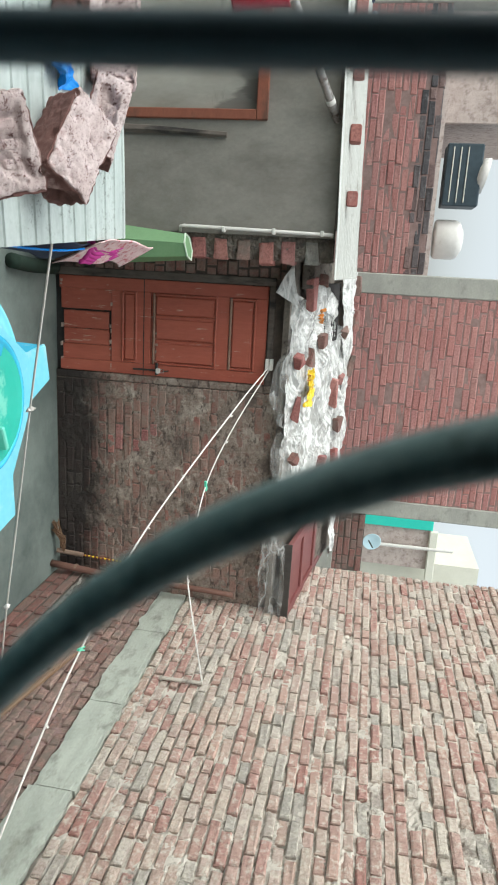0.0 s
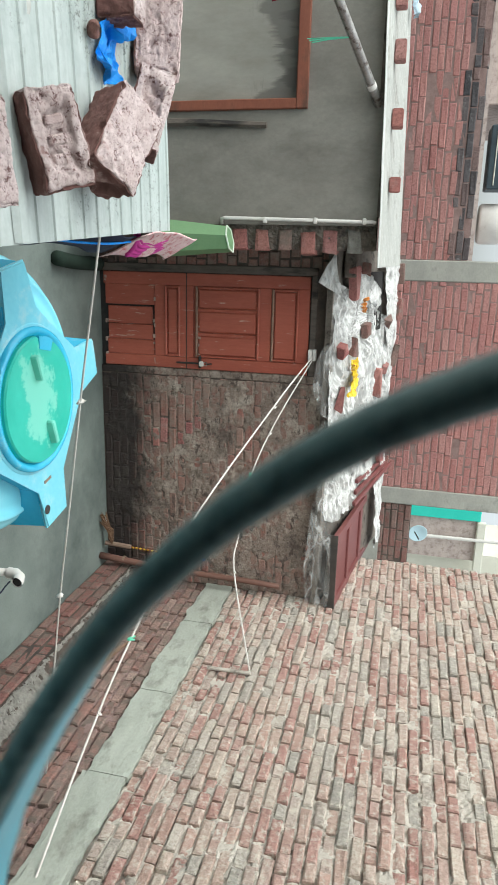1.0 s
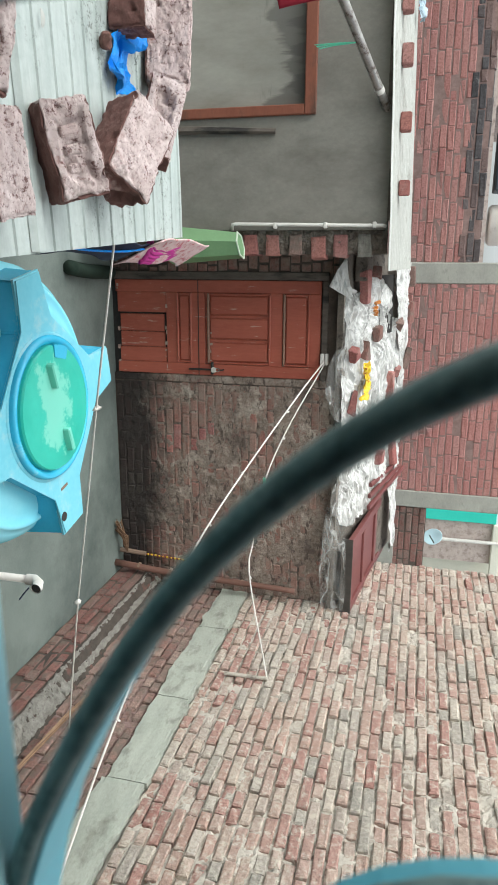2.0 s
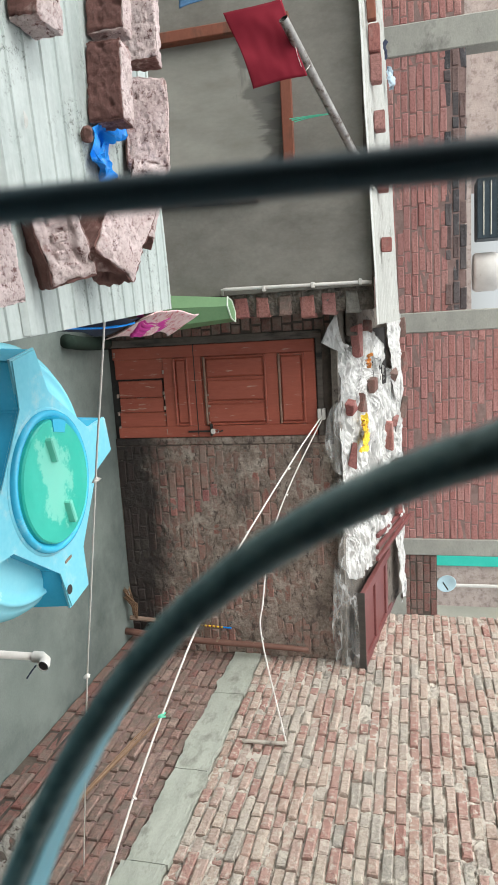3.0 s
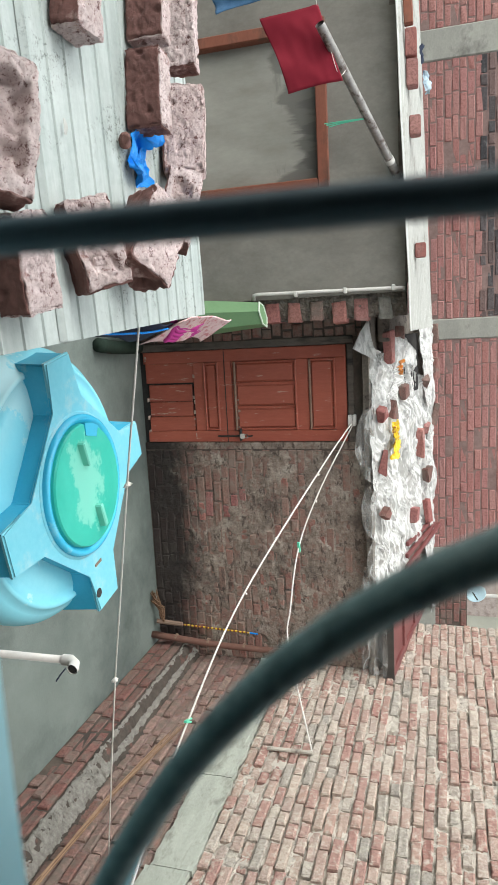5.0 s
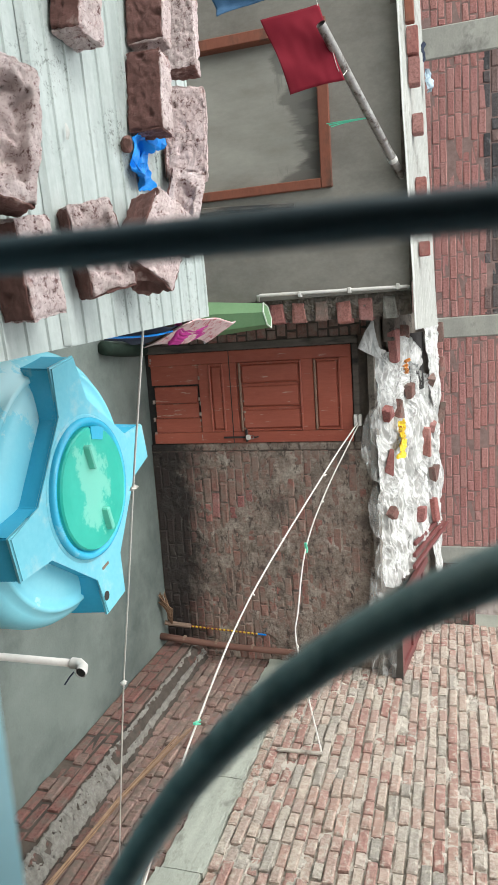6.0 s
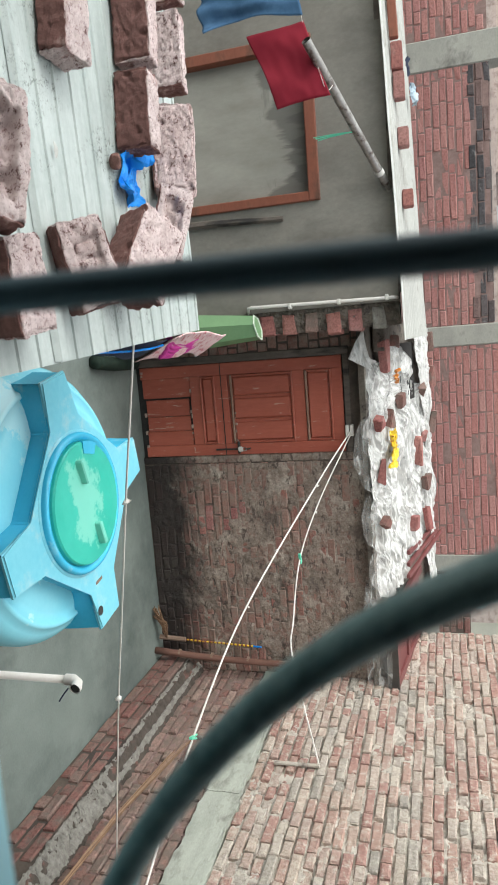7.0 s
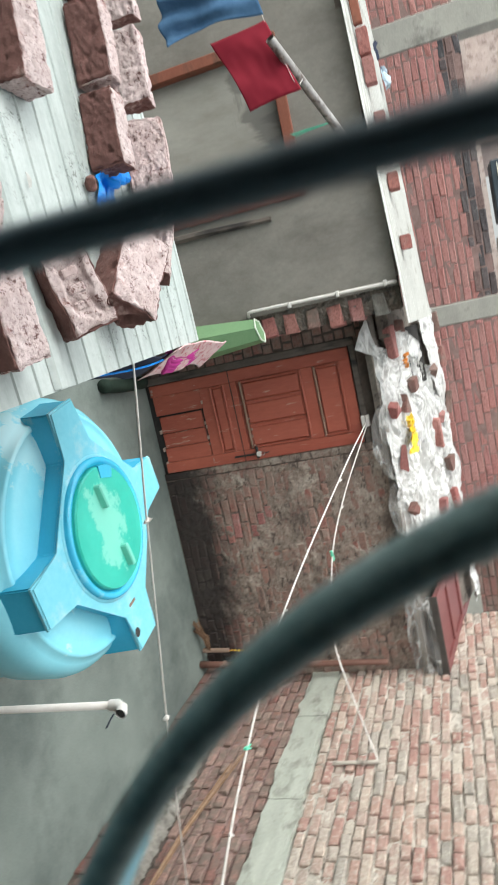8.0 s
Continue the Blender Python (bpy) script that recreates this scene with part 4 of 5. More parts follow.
# ---- green drum, basket and cloths by the shed ----
drum = thing("green_hopper", "green painted metal hopper with a pale rim fixed to the wall", "hopper", -0.155, 4.262, -0.03)
hexa = lambda r, sx=1.0: [(sx * r * math.cos(radians(a)), r * math.sin(radians(a))) for a in (15, 75, 135, 195, 255, 315)]
bm = bmesh.new()
lo, hi = [bm.verts.new((x, y, 0.86)) for x, y in hexa(0.135)], [bm.verts.new((x, y, 1.37 + 0.2 * x)) for x, y in hexa(0.088)]
for j in range(6):
    bm.faces.new((lo[j], lo[(j + 1) % 6], hi[(j + 1) % 6], hi[j]))
bm.faces.new(hi)
bm.faces.new(lo[::-1])
part("body", bm, M_GREEN, drum)
rim_pts = [(x, y, 1.37 + 0.2 * x) for x, y in hexa(0.09)]
part("rim", tube(rim_pts + rim_pts[:1], 0.006, 8), M_GREEN_RIM, drum, "pale worn rim")
part("bracket", box(-0.09, 0.0, 0.06, 0.137, 0.95, 1.0), M_BLACK, drum)
mat_roll = solid("floor_mat", tube([(0.0, 4.22, 0.05), (0.03, 4.5, 0.055), (0.045, 4.88, 0.06)], 0.055, 18, smooth_steps=5), M_GREEN_DARK, "dark green rolled mat lying on the terrace floor", "mat", smooth=True)


def draped(name, x, y0, y1, z0, z1, mat, label, seed, amp=0.03, out=0.05):
    bm = grid_sheet(44, 22, lambda u, v: crumple((x + out * v + 0.008 * math.sin(12 * u + seed), y0 + (y1 - y0) * u, z1 + (z0 - z1) * v * (0.75 + 0.25 * math.sin(3 * u + seed))), amp, 7.0, seed), 0.004)
    return solid(name, bm, mat, label, "cloth", smooth=True)


draped("draped_cloth", -0.112, 1.64, 2.14, 1.565, 1.775, M_ROSE, "pale rose printed cloth hanging under the sheet's edge", 3.0, 0.017, 0.075)
bm = bmesh.new()
for k in range(5):
    tube([(-0.125 + 0.015 * k, 1.62 + 0.02 * k, 1.722 - 0.012 * k), (-0.092 + 0.011 * k, 1.70, 1.705 - 0.012 * k), (-0.086 + 0.008 * k, 1.79 + 0.01 * k, 1.722 - 0.010 * k), (-0.110 + 0.005 * k, 1.865 + 0.012 * k, 1.746 - 0.006 * k)], 0.0105, 10, bm, 0.8, True, 6)
for v in bm.verts:
    v.co = crumple(v.co, 0.008, 25.0, 6.0) + Vector((0.004, 0.06, -0.004))
solid("draped_cloth", bm, M_PINK, "magenta cloth bunched in folds under the sheet's edge", "cloth", smooth=True)
draped("draped_cloth", -0.098, 0.75, 1.66, 1.53, 1.735, M_NAVY, "dark navy cloth bunched under the sheet's edge", 9.0, 0.022, 0.04)
for k in range(2):
    solid("blue_wire", tube([(-0.10, 0.9, 1.66 + 0.02 * k), (-0.075, 1.2, 1.69), (-0.07, 1.45, 1.70 + 0.015 * k), (-0.08, 1.62, 1.72)], 0.0035, 6, smooth_steps=5), M_BAG, "thin blue wire along the sheet's edge", "wire")

# ---- bricks that weigh the sheet down ----
def loose_brick(x, y, z, rx, ry, rz, label, seed, size=(0.225, 0.108, 0.072), frog=True, broken=0.0, pale_sides="+z+y"):
    """A hand-made brick with chipped edges and pits; the frog is a rough hollow. The last argument names sides in the
    pale, lit crusts; others are shaded brown.
    """
    lx, ly, lz = size
    m = pose(x, y, z, rx, ry, rz)
    pale_sides += "-x" if "+z" in pale_sides else ""
    bm = bmesh.new()
    bmesh.ops.create_cube(bm, size=1)
    bmesh.ops.subdivide_edges(bm, edges=bm.edges[:], cuts=38, use_grid_fill=True)
    off = Vector((seed * 3, seed, 0))
    coarse = lambda n: any(("+" if n[k] > 0 else "-") + "xyz"[k] in pale_sides for k in range(3) if n[k])
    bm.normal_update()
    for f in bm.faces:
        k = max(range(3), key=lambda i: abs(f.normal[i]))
        if ("+" if f.normal[k] > 0 else "-") + "xyz"[k] in pale_sides:
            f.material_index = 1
    for v in bm.verts:
        c = v.co.copy()
        p = Vector((c.x * lx, c.y * ly, c.z * lz))
        n = Vector([math.copysign(1, c[k]) if abs(c[k]) > 0.499 else 0 for k in range(3)])
        q = p * 22 + off
        e = Vector([math.copysign(1, c[k]) if abs(c[k]) > 0.47 else 0 for k in range(3)])
        if e.length > 1.2:
            p -= e.normalized() * (0.005 + 0.014 * max(0.0, noise.noise(q * 1.4))) * (1.0 if n.length > 1.2 else 0.35)
        if frog and c.z > 0.49:
            d = max(abs(c.x) / 0.36, abs(c.y) / 0.30) + 0.25 * noise.noise(q * 1.7)
            p.z -= 0.017 * frog * max(0.0, min(1.0, (1.0 - d) * 5)) * (0.8 + 0.5 * noise.noise(q * 2))
        if broken and c.x > 0.5 - broken:
            p.x -= (c.x - 0.5 + broken) * lx * (0.5 + 0.6 * noise.noise(Vector((seed, c.y * 3, c.z * 3))))
        pit = max(0.0, noise.noise(q * 1.5) - 0.32) * 0.028 + max(0.0, noise.noise(q * 4.0) - 0.35) * 0.008
        p -= n.normalized() * pit
        p += 0.0045 * Vector((noise.noise(q * 0.6), noise.noise(q * 0.6 + Vector((9, 2, 1))), noise.noise(q * 0.6 + Vector((1, 8, 4)))))
        rough = -0.0020 * abs(noise.noise(q * 5)) - 0.0025 * abs(noise.noise(q * 10)) - 0.010 * max(0.0, noise.noise(q * 2.6 + Vector((5, 5, 5))) - 0.28)
        p += n.normalized() * rough * (1.0 if coarse(n) else 0.25)
        p += 0.0034 * Vector((noise.noise(q * 3), noise.noise(q * 3 + Vector((9, 2, 1))), noise.noise(q * 3 + Vector((1, 8, 4)))))
        v.co = p
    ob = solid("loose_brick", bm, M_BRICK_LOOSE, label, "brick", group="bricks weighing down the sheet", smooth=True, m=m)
    ob.data.materials.append(M_BRICK_LIT_CRUST)
    return ob


SZ = SHEET_Z + 0.004
loose_brick(-0.845, 1.055, SZ + 0.040, 0, 0, -4, "rough pinkish brick lying flat on the ribbed sheet", 1.0, (0.225, 0.115, 0.078), False, pale_sides="+x+z+y")
loose_brick(-0.955, 1.425, SZ + 0.056, 88, 0, -5, "smooth dark-faced brick set on edge on the sheet", 2.0, frog=False, pale_sides="+y+x")
loose_brick(-0.715, 1.395, SZ + 0.052, 90, 0, -6, "dark red brick set on edge beside the blue bag", 3.0, (0.21, 0.105, 0.075), False, pale_sides="+y")
loose_brick(-0.665, 1.62, SZ + 0.066, 74, 0, -8, "pale pitted brick leaning on edge near the sheet's end", 4.0, (0.265, 0.128, 0.07), False, pale_sides="+z+y+x")
loose_brick(-0.425, 1.525, SZ + 0.066, 62, 4, -30, "tilted brick with a hollow face near the sheet's end", 5.0, (0.255, 0.105, 0.066), 1.9, pale_sides="+y+z")
loose_brick(-0.305, 1.262, SZ + 0.080, 24, 8, -32, "broken wedge-shaped pinkish brick on the sheet", 6.0, (0.245, 0.145, 0.11), False, 0.12, pale_sides="+z")
stamped = loose_brick(-0.272, 0.985, SZ + 0.063, 36, -6, 14, "brick with a worn stamped frog, tilted on the sheet", 7.0, (0.20, 0.118, 0.076), True, pale_sides="+z")
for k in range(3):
    part("stamp_bar", box(-0.05 + 0.038 * k, -0.028 + 0.038 * k, -0.020, 0.022, 0.018, 0.0275, 0.004), M_BRICK_LIT_CRUST, stamped)
loose_brick(-0.215, 0.745, SZ + 0.040, 4, 0, 10, "pale grey-pink brick flat on the sheet", 8.0, (0.19, 0.115, 0.075), False, pale_sides="+z+y+x")
loose_brick(-0.445, 0.685, SZ + 0.060, 26, 0, -14, "large reddish brick with a deep broken hollow", 9.0, (0.26, 0.115, 0.08), 2.4, pale_sides="+y+z")
loose_brick(-1.22, 1.05, SZ + 0.040, 0, 0, 8, "rough pinkish brick lying flat on the ribbed sheet", 10.0, frog=False, pale_sides="+x+y+z")
loose_brick(-1.21, 1.46, SZ + 0.052, 90, 0, -3, "smooth dark-faced brick set on edge on the sheet", 12.0, frog=False, pale_sides="+y")
loose_brick(-0.96, 1.66, SZ + 0.054, 82, 0, -4, "pinkish brick leaning on edge near the sheet's end", 13.0, frog=False, pale_sides="+z+y")
loose_brick(-1.22, 1.68, SZ + 0.054, 84, 0, 3, "pinkish brick leaning on edge near the sheet's end", 14.0, frog=False, pale_sides="+z+y")
bm = bmesh.new()
bmesh.ops.create_icosphere(bm, subdivisions=3, radius=0.021)
for v in bm.verts:
    v.co = crumple(v.co, 0.012, 40.0, 3.0)
solid("brick_chip", bm, M_BRICK_OLD, "small brown brick chip on the ribbed sheet", "brick chip", m=pose(-0.573, 1.30, SZ + 0.016))
bag = solid("plastic_bag", grid_sheet(34, 26, lambda u, v: crumple(crumple((-0.68 + 0.20 * u, 1.345 + 0.13 * v + 0.035 * math.sin(5 * u + 1), SZ + 0.018 + 0.02 * math.sin(9 * u) * math.sin(8 * v)), 0.03, 14.0, 2.0), 0.018, 38.0, 4.0), 0.0015), M_BAG, "crumpled bright blue plastic bag under the bricks", "plastic bag")
solid("paper_scrap", grid_sheet(6, 4, lambda u, v: (-0.555 + 0.036 * u, 1.008 + 0.007 * v, SZ + 0.006 + 0.006 * math.sin(3 * u) * v), 0.001), M_WHITE_SHEET, "small curled white paper scrap", "paper scrap")

# ---- bricks on the white sheet ----
def edge_brick(x, y, z, rz, sx=0.125, mat=M_BRICK_RED, sz=0.075, group="bricks on the white roof", label="small red brick weighing down the white roof sheet"):
    return solid("roof_brick", box(-sx / 2, sx / 2, -0.055, 0.055, 0, sz, 0.006, 2), mat, label, "brick", group=group, m=pose(x, y, z, 0, 0, rz))


def west_z(x, y):
    return 2.347 + (x + 0.26) * 0.033 + 0.070 * (y - 4.30) + 0.012


for x, sx in ((-1.375, 0.125), (-0.965, 0.115), (-0.545, 0.10)):
    edge_brick(x, 4.66, west_z(x, 4.66), random.uniform(-6, 6), sx)
for x, sx in ((-1.70, 0.17), (-1.89, 0.17)):
    edge_brick(x, 4.62, west_z(x, 4.62), 3, sx)
solid("roof_batten", box(-0.30, 0.30, -0.03, 0.03, 0.0, 0.06, 0.006), M_ORANGE, "reddish timber batten on the white roof sheet", "batten", m=Matrix.Translation((-2.30, 4.60, west_z(-2.30, 4.60))) @ pose(0, 0, 0, 0, -DROP, 0))
solid("rag", grid_sheet(22, 14, lambda u, v: crumple(crumple((-2.0 + 0.15 * u, 5.50 + 0.12 * v, west_z(-1.9, 5.5) + 0.035 + 0.05 * math.sin(3 * v)), 0.035, 12, 4.0), 0.012, 34, 2.0), 0.003), M_RAG, "pale blue rag lying on the white roof sheet", "rag")
solid("rag", grid_sheet(16, 10, lambda u, v: crumple(crumple((-2.16 + 0.13 * u, 5.36 + 0.07 * v, west_z(-2.1, 5.4) + 0.03 + 0.02 * math.sin(3 * v)), 0.03, 12, 7.0), 0.012, 34, 3.0), 0.003), M_NAVY, "dark navy rag lying on the white roof sheet", "rag")

# ---- polythene, bricks and panels on the roof over the door ----
def roof_z(y):
    return 2.03 + 0.42 * (y - 4.90) / 1.7


def film(name, fn, nx, ny, amp, scale, seed, label, mat=M_FILM, lean=(0, -0.45, 0.7)):
    """A sheet with long sharp folds: creased cells, warped and drawn out, with finer creases on them."""
    lean = Vector(lean)

    def cells(w):
        d = noise.voronoi(w)[0]
        return d[1] - d[0]

    def at(u, v):
        p = Vector(fn(u, v))
        w = Vector((p.x * 0.55, p.y * 1.5, p.z * 1.5)) * scale + Vector((seed, 2 * seed, 0))
        w += 0.55 * noise.noise_vector(w * 0.8)
        h = 0.5 * cells(w * 0.8) - 1.3 * abs(noise.noise(w)) + 0.25 * cells(w * 1.9) - 0.6 * abs(noise.noise(w * 2.1)) - 0.3 * abs(noise.noise(w * 4.3))
        return crumple(p, amp * 0.7, scale * 0.7, seed) + lean * amp * (1.5 * h)
    return solid(name, grid_sheet(nx, ny, at), mat, label, "plastic sheet")


def over_roof(u, v):
    """From the front edge up over the slope; narrow at the end by the plastered wall."""
    x = 0.10 + 2.0 * u + 0.08 * math.sin(7 * v)
    deep = min(1.0, 0.55 + 0.10 * math.sin(20 * u) + max(0.0, (u - 0.13) * 7)) if u < 0.45 else 1.0
    y = 4.89 + 0.03 * math.sin(9 * u) + (1.50 - 0.10 * u) * deep * v
    return (x, y, roof_z(y) + 0.050 - 0.05 * max(0.0, 0.08 - v) / 0.08)


def over_front(u, v):
    """The hanging skirt: longest in the middle, torn below."""
    x = 0.34 + 1.75 * u
    edge = 0.03 + 0.125 * max(0.0, 1 - ((x - 0.90) / 0.30) ** 2) ** 0.5 + 0.085 * max(0.0, 1 - ((x - 1.44) / 0.22) ** 2) ** 0.5 + 0.05 * max(0.0, 1 - ((x - 1.84) / 0.16) ** 2) ** 0.5 + 0.02 * noise.noise((x * 9, 1.0, 0))
    return (x, 4.85 + 0.03 * v, 2.045 - edge * (1 - v))


film("polythene_sheet", over_roof, 240, 180, 0.056, 6.3, 2.0, "crumpled dusty clear polythene spread over the roof")
film("polythene_sheet", over_front, 200, 26, 0.022, 6.0, 5.0, "thin clear polythene hanging over the roof's front edge", M_FILM_THIN, (0, -0.8, 0.2))
film("polythene_sheet", lambda u, v: (1.92 + 0.95 * u, 4.87 - 0.03 * math.sin(3 * u), 2.11 - (0.17 + 0.06 * math.sin(2.5 * u)) * v), 90, 34, 0.03, 5.0, 7.0, "torn clear polythene hanging over the roof's front edge", M_FILM_THIN, (0, -0.7, 0.2))
film("polythene_sheet", lambda u, v: (0.14 * (1 - v) + (-0.09 + 0.32 * u) * v, 4.85 + 0.04 * v, 1.885 + (0.115 + 0.07 * u) * v), 26, 22, 0.02, 8.0, 11.0, "pointed torn flap of clear polythene above the door", M_FILM, (0, -0.6, 0.3))
film("polythene_sheet", lambda u, v: (-0.06 + 2.93 * u, 6.46 - (0.22 + 0.04 * math.sin(9 * u) + max(0.0, 0.30 - u)) * (1 - v), roof_z(6.46 - (0.22 + max(0.0, 0.30 - u)) * (1 - v)) + 0.06), 220, 26, 0.040, 6.0, 15.0, "crumpled polythene along the roof's back edge")

panel = thing("maroon_door_leaf", "old maroon painted door leaf laid flat on the roof", "door leaf")
ang = math.degrees(math.atan2(0.21, 1.65))
leaf = pose(2.55, 4.90, 2.115, ang, 0, -2)
part("board", box(-0.32, 0.325, 0.0, 1.62, 0.0, 0.022, 0.003), M_RED_PANEL, panel, m=leaf)
for b in ((-0.33, -0.25, 0.0, 1.63), (0.255, 0.335, 0.0, 1.63), (-0.25, 0.255, 0.0, 0.09), (-0.25, 0.255, 0.48, 0.58), (-0.25, 0.255, 1.02, 1.12), (-0.25, 0.255, 1.54, 1.63)):
    part("rail", box(*b, 0.0, 0.042, 0.004), M_RED_PANEL, panel, m=leaf)
part("edge", box(-0.335, 0.34, -0.012, -0.001, -0.05, 0.045, 0.003), M_DARK_TIMBER, panel, m=leaf)
for k in range(3):
    solid("red_batten", box(-0.02, 0.02, 0, 1.2 - 0.2 * k, 0, 0.03, 0.004), M_RED_PANEL, "maroon painted batten lying on the roof", "batten", group="battens on the roof", m=pose(2.08 - 0.075 * k, 5.35 + 0.1 * k, roof_z(5.35) + 0.085, 13, 0, 3 - 2 * k))

random.seed(21)
for x, y, rz, sx, sy in ((0.144, 5.14, 8, 0.25, 0.13), (0.03, 5.44, 80, 0.12, 0.09), (0.545, 5.53, 20, 0.13, 0.08), (0.654, 5.21, -10, 0.14, 0.10), (0.658, 4.96, 30, 0.11, 0.10), (1.053, 4.96, -12, 0.20, 0.07), (1.08, 5.98, 0, 0.27, 0.07), (1.42, 6.2, 0, 0.14, 0.10), (0.09, 6.48, 4, 0.20, 0.1), (0.42, 6.48, -4, 0.2, 0.1), (0.51, 6.17, 50, 0.13, 0.11), (0.966, 6.17, 20, 0.10, 0.10), (0.872, 6.49, 0, 0.22, 0.1), (1.483, 4.99, 40, 0.09, 0.08), (1.71, 5.78, 0, 0.15, 0.12), (1.80, 6.2, 3, 0.24, 0.10)):
    bm = box(-sx / 2, sx / 2, -sy / 2, sy / 2, 0, 0.062, 0.006, 2)
    for v in bm.verts:
        v.co = crumple(v.co, 0.034, 11.0, 7 * x + y)
    solid("roof_brick", bm, random.choice((M_BRICK_RED, M_BRICK_OLD, M_BRICK_OLD)), "broken red brick holding down the polythene", "brick", group="bricks on the polythene", m=pose(x, y, roof_z(y) + 0.020, random.uniform(4, 18), random.uniform(-12, 12), rz))


def wrapper(x, y, w, d, mat, label, seed, loose=1.0):
    bm = grid_sheet(40, 22, lambda u, v: crumple(crumple((x + w * u, y + d * v + 0.06 * math.sin(5 * u + seed), roof_z(y + d * v) + 0.105 + 0.02 * math.sin(11 * u) * math.sin(9 * v)), 0.05 * loose, 11.0, seed), 0.03 * loose, 32.0, seed), 0.0015)
    return solid("wrapper", bm, mat, label, "wrapper")


wrapper(0.74, 5.04, 0.30, 0.15, M_YELLOW, "crumpled yellow and red wrapper lying on the polythene", 5.0, 0.5)
wrapper(0.26, 5.24, 0.11, 0.05, M_WRAP, "crumpled orange wrapper lying on the polythene", 8.0, 0.35)
# Black sheet added for the shade of a gap in the polythene.
solid("tar_sheet", box(0.06, 0.58, 0.0, 0.42, 0.0, 0.012, 0.003), M_GAP, "black sheet added for the dark gap beside the polythene", "roofing sheet", m=Matrix.Translation((0, 5.62, roof_z(5.62) + 0.012)) @ pose(0, 0, 0, 13.9, 0, 0))
solid("roof_gutter", box(-0.10, 0.10, 5.05, 5.65, 2.06, 2.16, 0.01), M_TOOTH, "rough mortar curb between the two roofs", kind="structure")

# ---- the window that the camera looks out of ----
# Unseen room; its pale walls bounce daylight onto the grille's near side.
room = thing("room", "unseen pale blue-green room behind the window", "", kind="structure")
for b in ((-2.2, 2.2, -3.2, -3.1, 1.3, 4.0), (-2.3, -2.2, -3.2, -0.40, 1.3, 4.0), (2.2, 2.3, -3.2, -0.40, 1.3, 4.0), (-2.3, 2.3, -3.2, -0.40, 1.2, 1.3), (-2.3, 2.3, -3.2, -0.40, 4.0, 4.1)):
    part("room_wall", box(*b), M_ROOM, room)
wall_south = thing("wall_south", "house wall with the open window", "", kind="structure")
for b in ((-2.3, -0.62, -0.40, -0.335, -3.2, 4.1), (0.72, 2.89, -0.40, -0.335, -3.2, 4.1), (-0.62, 0.72, -0.40, -0.335, -3.2, 2.12), (-0.62, 0.72, -0.40, -0.335, 3.35, 4.1)):
    part("wall", box(*b), M_PLASTER, wall_south)
GY = -0.32
grille = thing("window_grille", "painted iron window grille with scrolls, dark teal against the daylight", "window grille")
GS = -0.307
BAR = lambda z: -0.08731 + 0.01045 * (z - 2.6)
part("bar", tube([(BAR(z), GY, z) for z in (2.118, 2.45, 2.6, 2.75, 3.352)], 0.0036, 12), M_GRILLE_DARK, grille, smooth=True)


def arch_x(z):
    """The scroll's sideways place at a height: an S-curve bent from one bar."""
    q = (z - 2.6) / 0.1
    return 0.1 * (-0.2819 - 0.42463 * q + 0.25139 * q**2 - 0.25802 * q**3 + 0.03042 * q**4 + 0.00169 * q**5)


UP = [2.622, 2.605, 2.59, 2.575, 2.56, 2.545, 2.53, 2.518, 2.507, 2.497, 2.488, 2.480]
scroll = [(-0.084, GS, 2.76), (-0.068, GS, 2.70), (-0.052, GS, 2.65)] + [(arch_x(z), GS, z) for z in UP] + [(arch_x(2.480) + 0.022, GS, 2.473), (arch_x(2.480) + 0.045, GS, 2.468)]
part("scroll", tube(scroll, 0.0060, 14, smooth_steps=6, taper=0.45), M_GRILLE, grille, smooth=True)
part("scroll", tube([(0.1505 - 0.064 * math.cos(radians(a)), GY, 2.606 - 0.064 * math.sin(radians(a))) for a in range(-30, 200, 12)], 0.003, 8, flat=(0.0065, 0.0032)), M_GRILLE, grille)


def strip(points, y0, y1, t):
    """A flat strip that follows points of the grille's plane and stands y0 to y1 deep."""
    bm = bmesh.new()
    rows = []
    for k, (x, _, z) in enumerate(points):
        a, b = points[max(k - 1, 0)], points[min(k + 1, len(points) - 1)]
        d = Vector((b[0] - a[0], 0, b[2] - a[2])).normalized()
        n = Vector((-d.z, 0, d.x)) * t
        rows.append([bm.verts.new(Vector((x, y, z)) + n * s) for y, s in ((y0, -1), (y1, -1), (y1, 1), (y0, 1))])
    for a, b in zip(rows, rows[1:]):
        for j in range(4):
            bm.faces.new((a[j], a[(j + 1) % 4], b[(j + 1) % 4], b[j]))
    bm.faces.new(rows[0][::-1])
    bm.faces.new(rows[-1])
    return bm


# The scroll's sky-lit top face, put into a light blue strip.
low_curve = [(x + 0.0012, GS, z + 0.0022) for x, _, z in scroll[8:]]
part("scroll_strip", strip(low_curve, GS + 0.001, GS + 0.024, 0.0014), M_FRAME_BLUE, grille, "flat strip in the bar's lit blue")
part("scroll_strip", strip([(0.1505 - 0.064 * math.cos(radians(a)), GY, 2.606 - 0.064 * math.sin(radians(a))) for a in range(-30, 200, 10)], GY + 0.001, GY + 0.012, 0.0014), M_FRAME_BLUE, grille, "flat strip in the bar's lit blue")

# Sky light on the bar is put into its pale blue.
part("frame_bar", box(-0.62, 0.72, -0.350, -0.300, 2.458, 2.473, 0.001), M_SILL, grille, "blue painted frame bar, paler as lit by the sky")

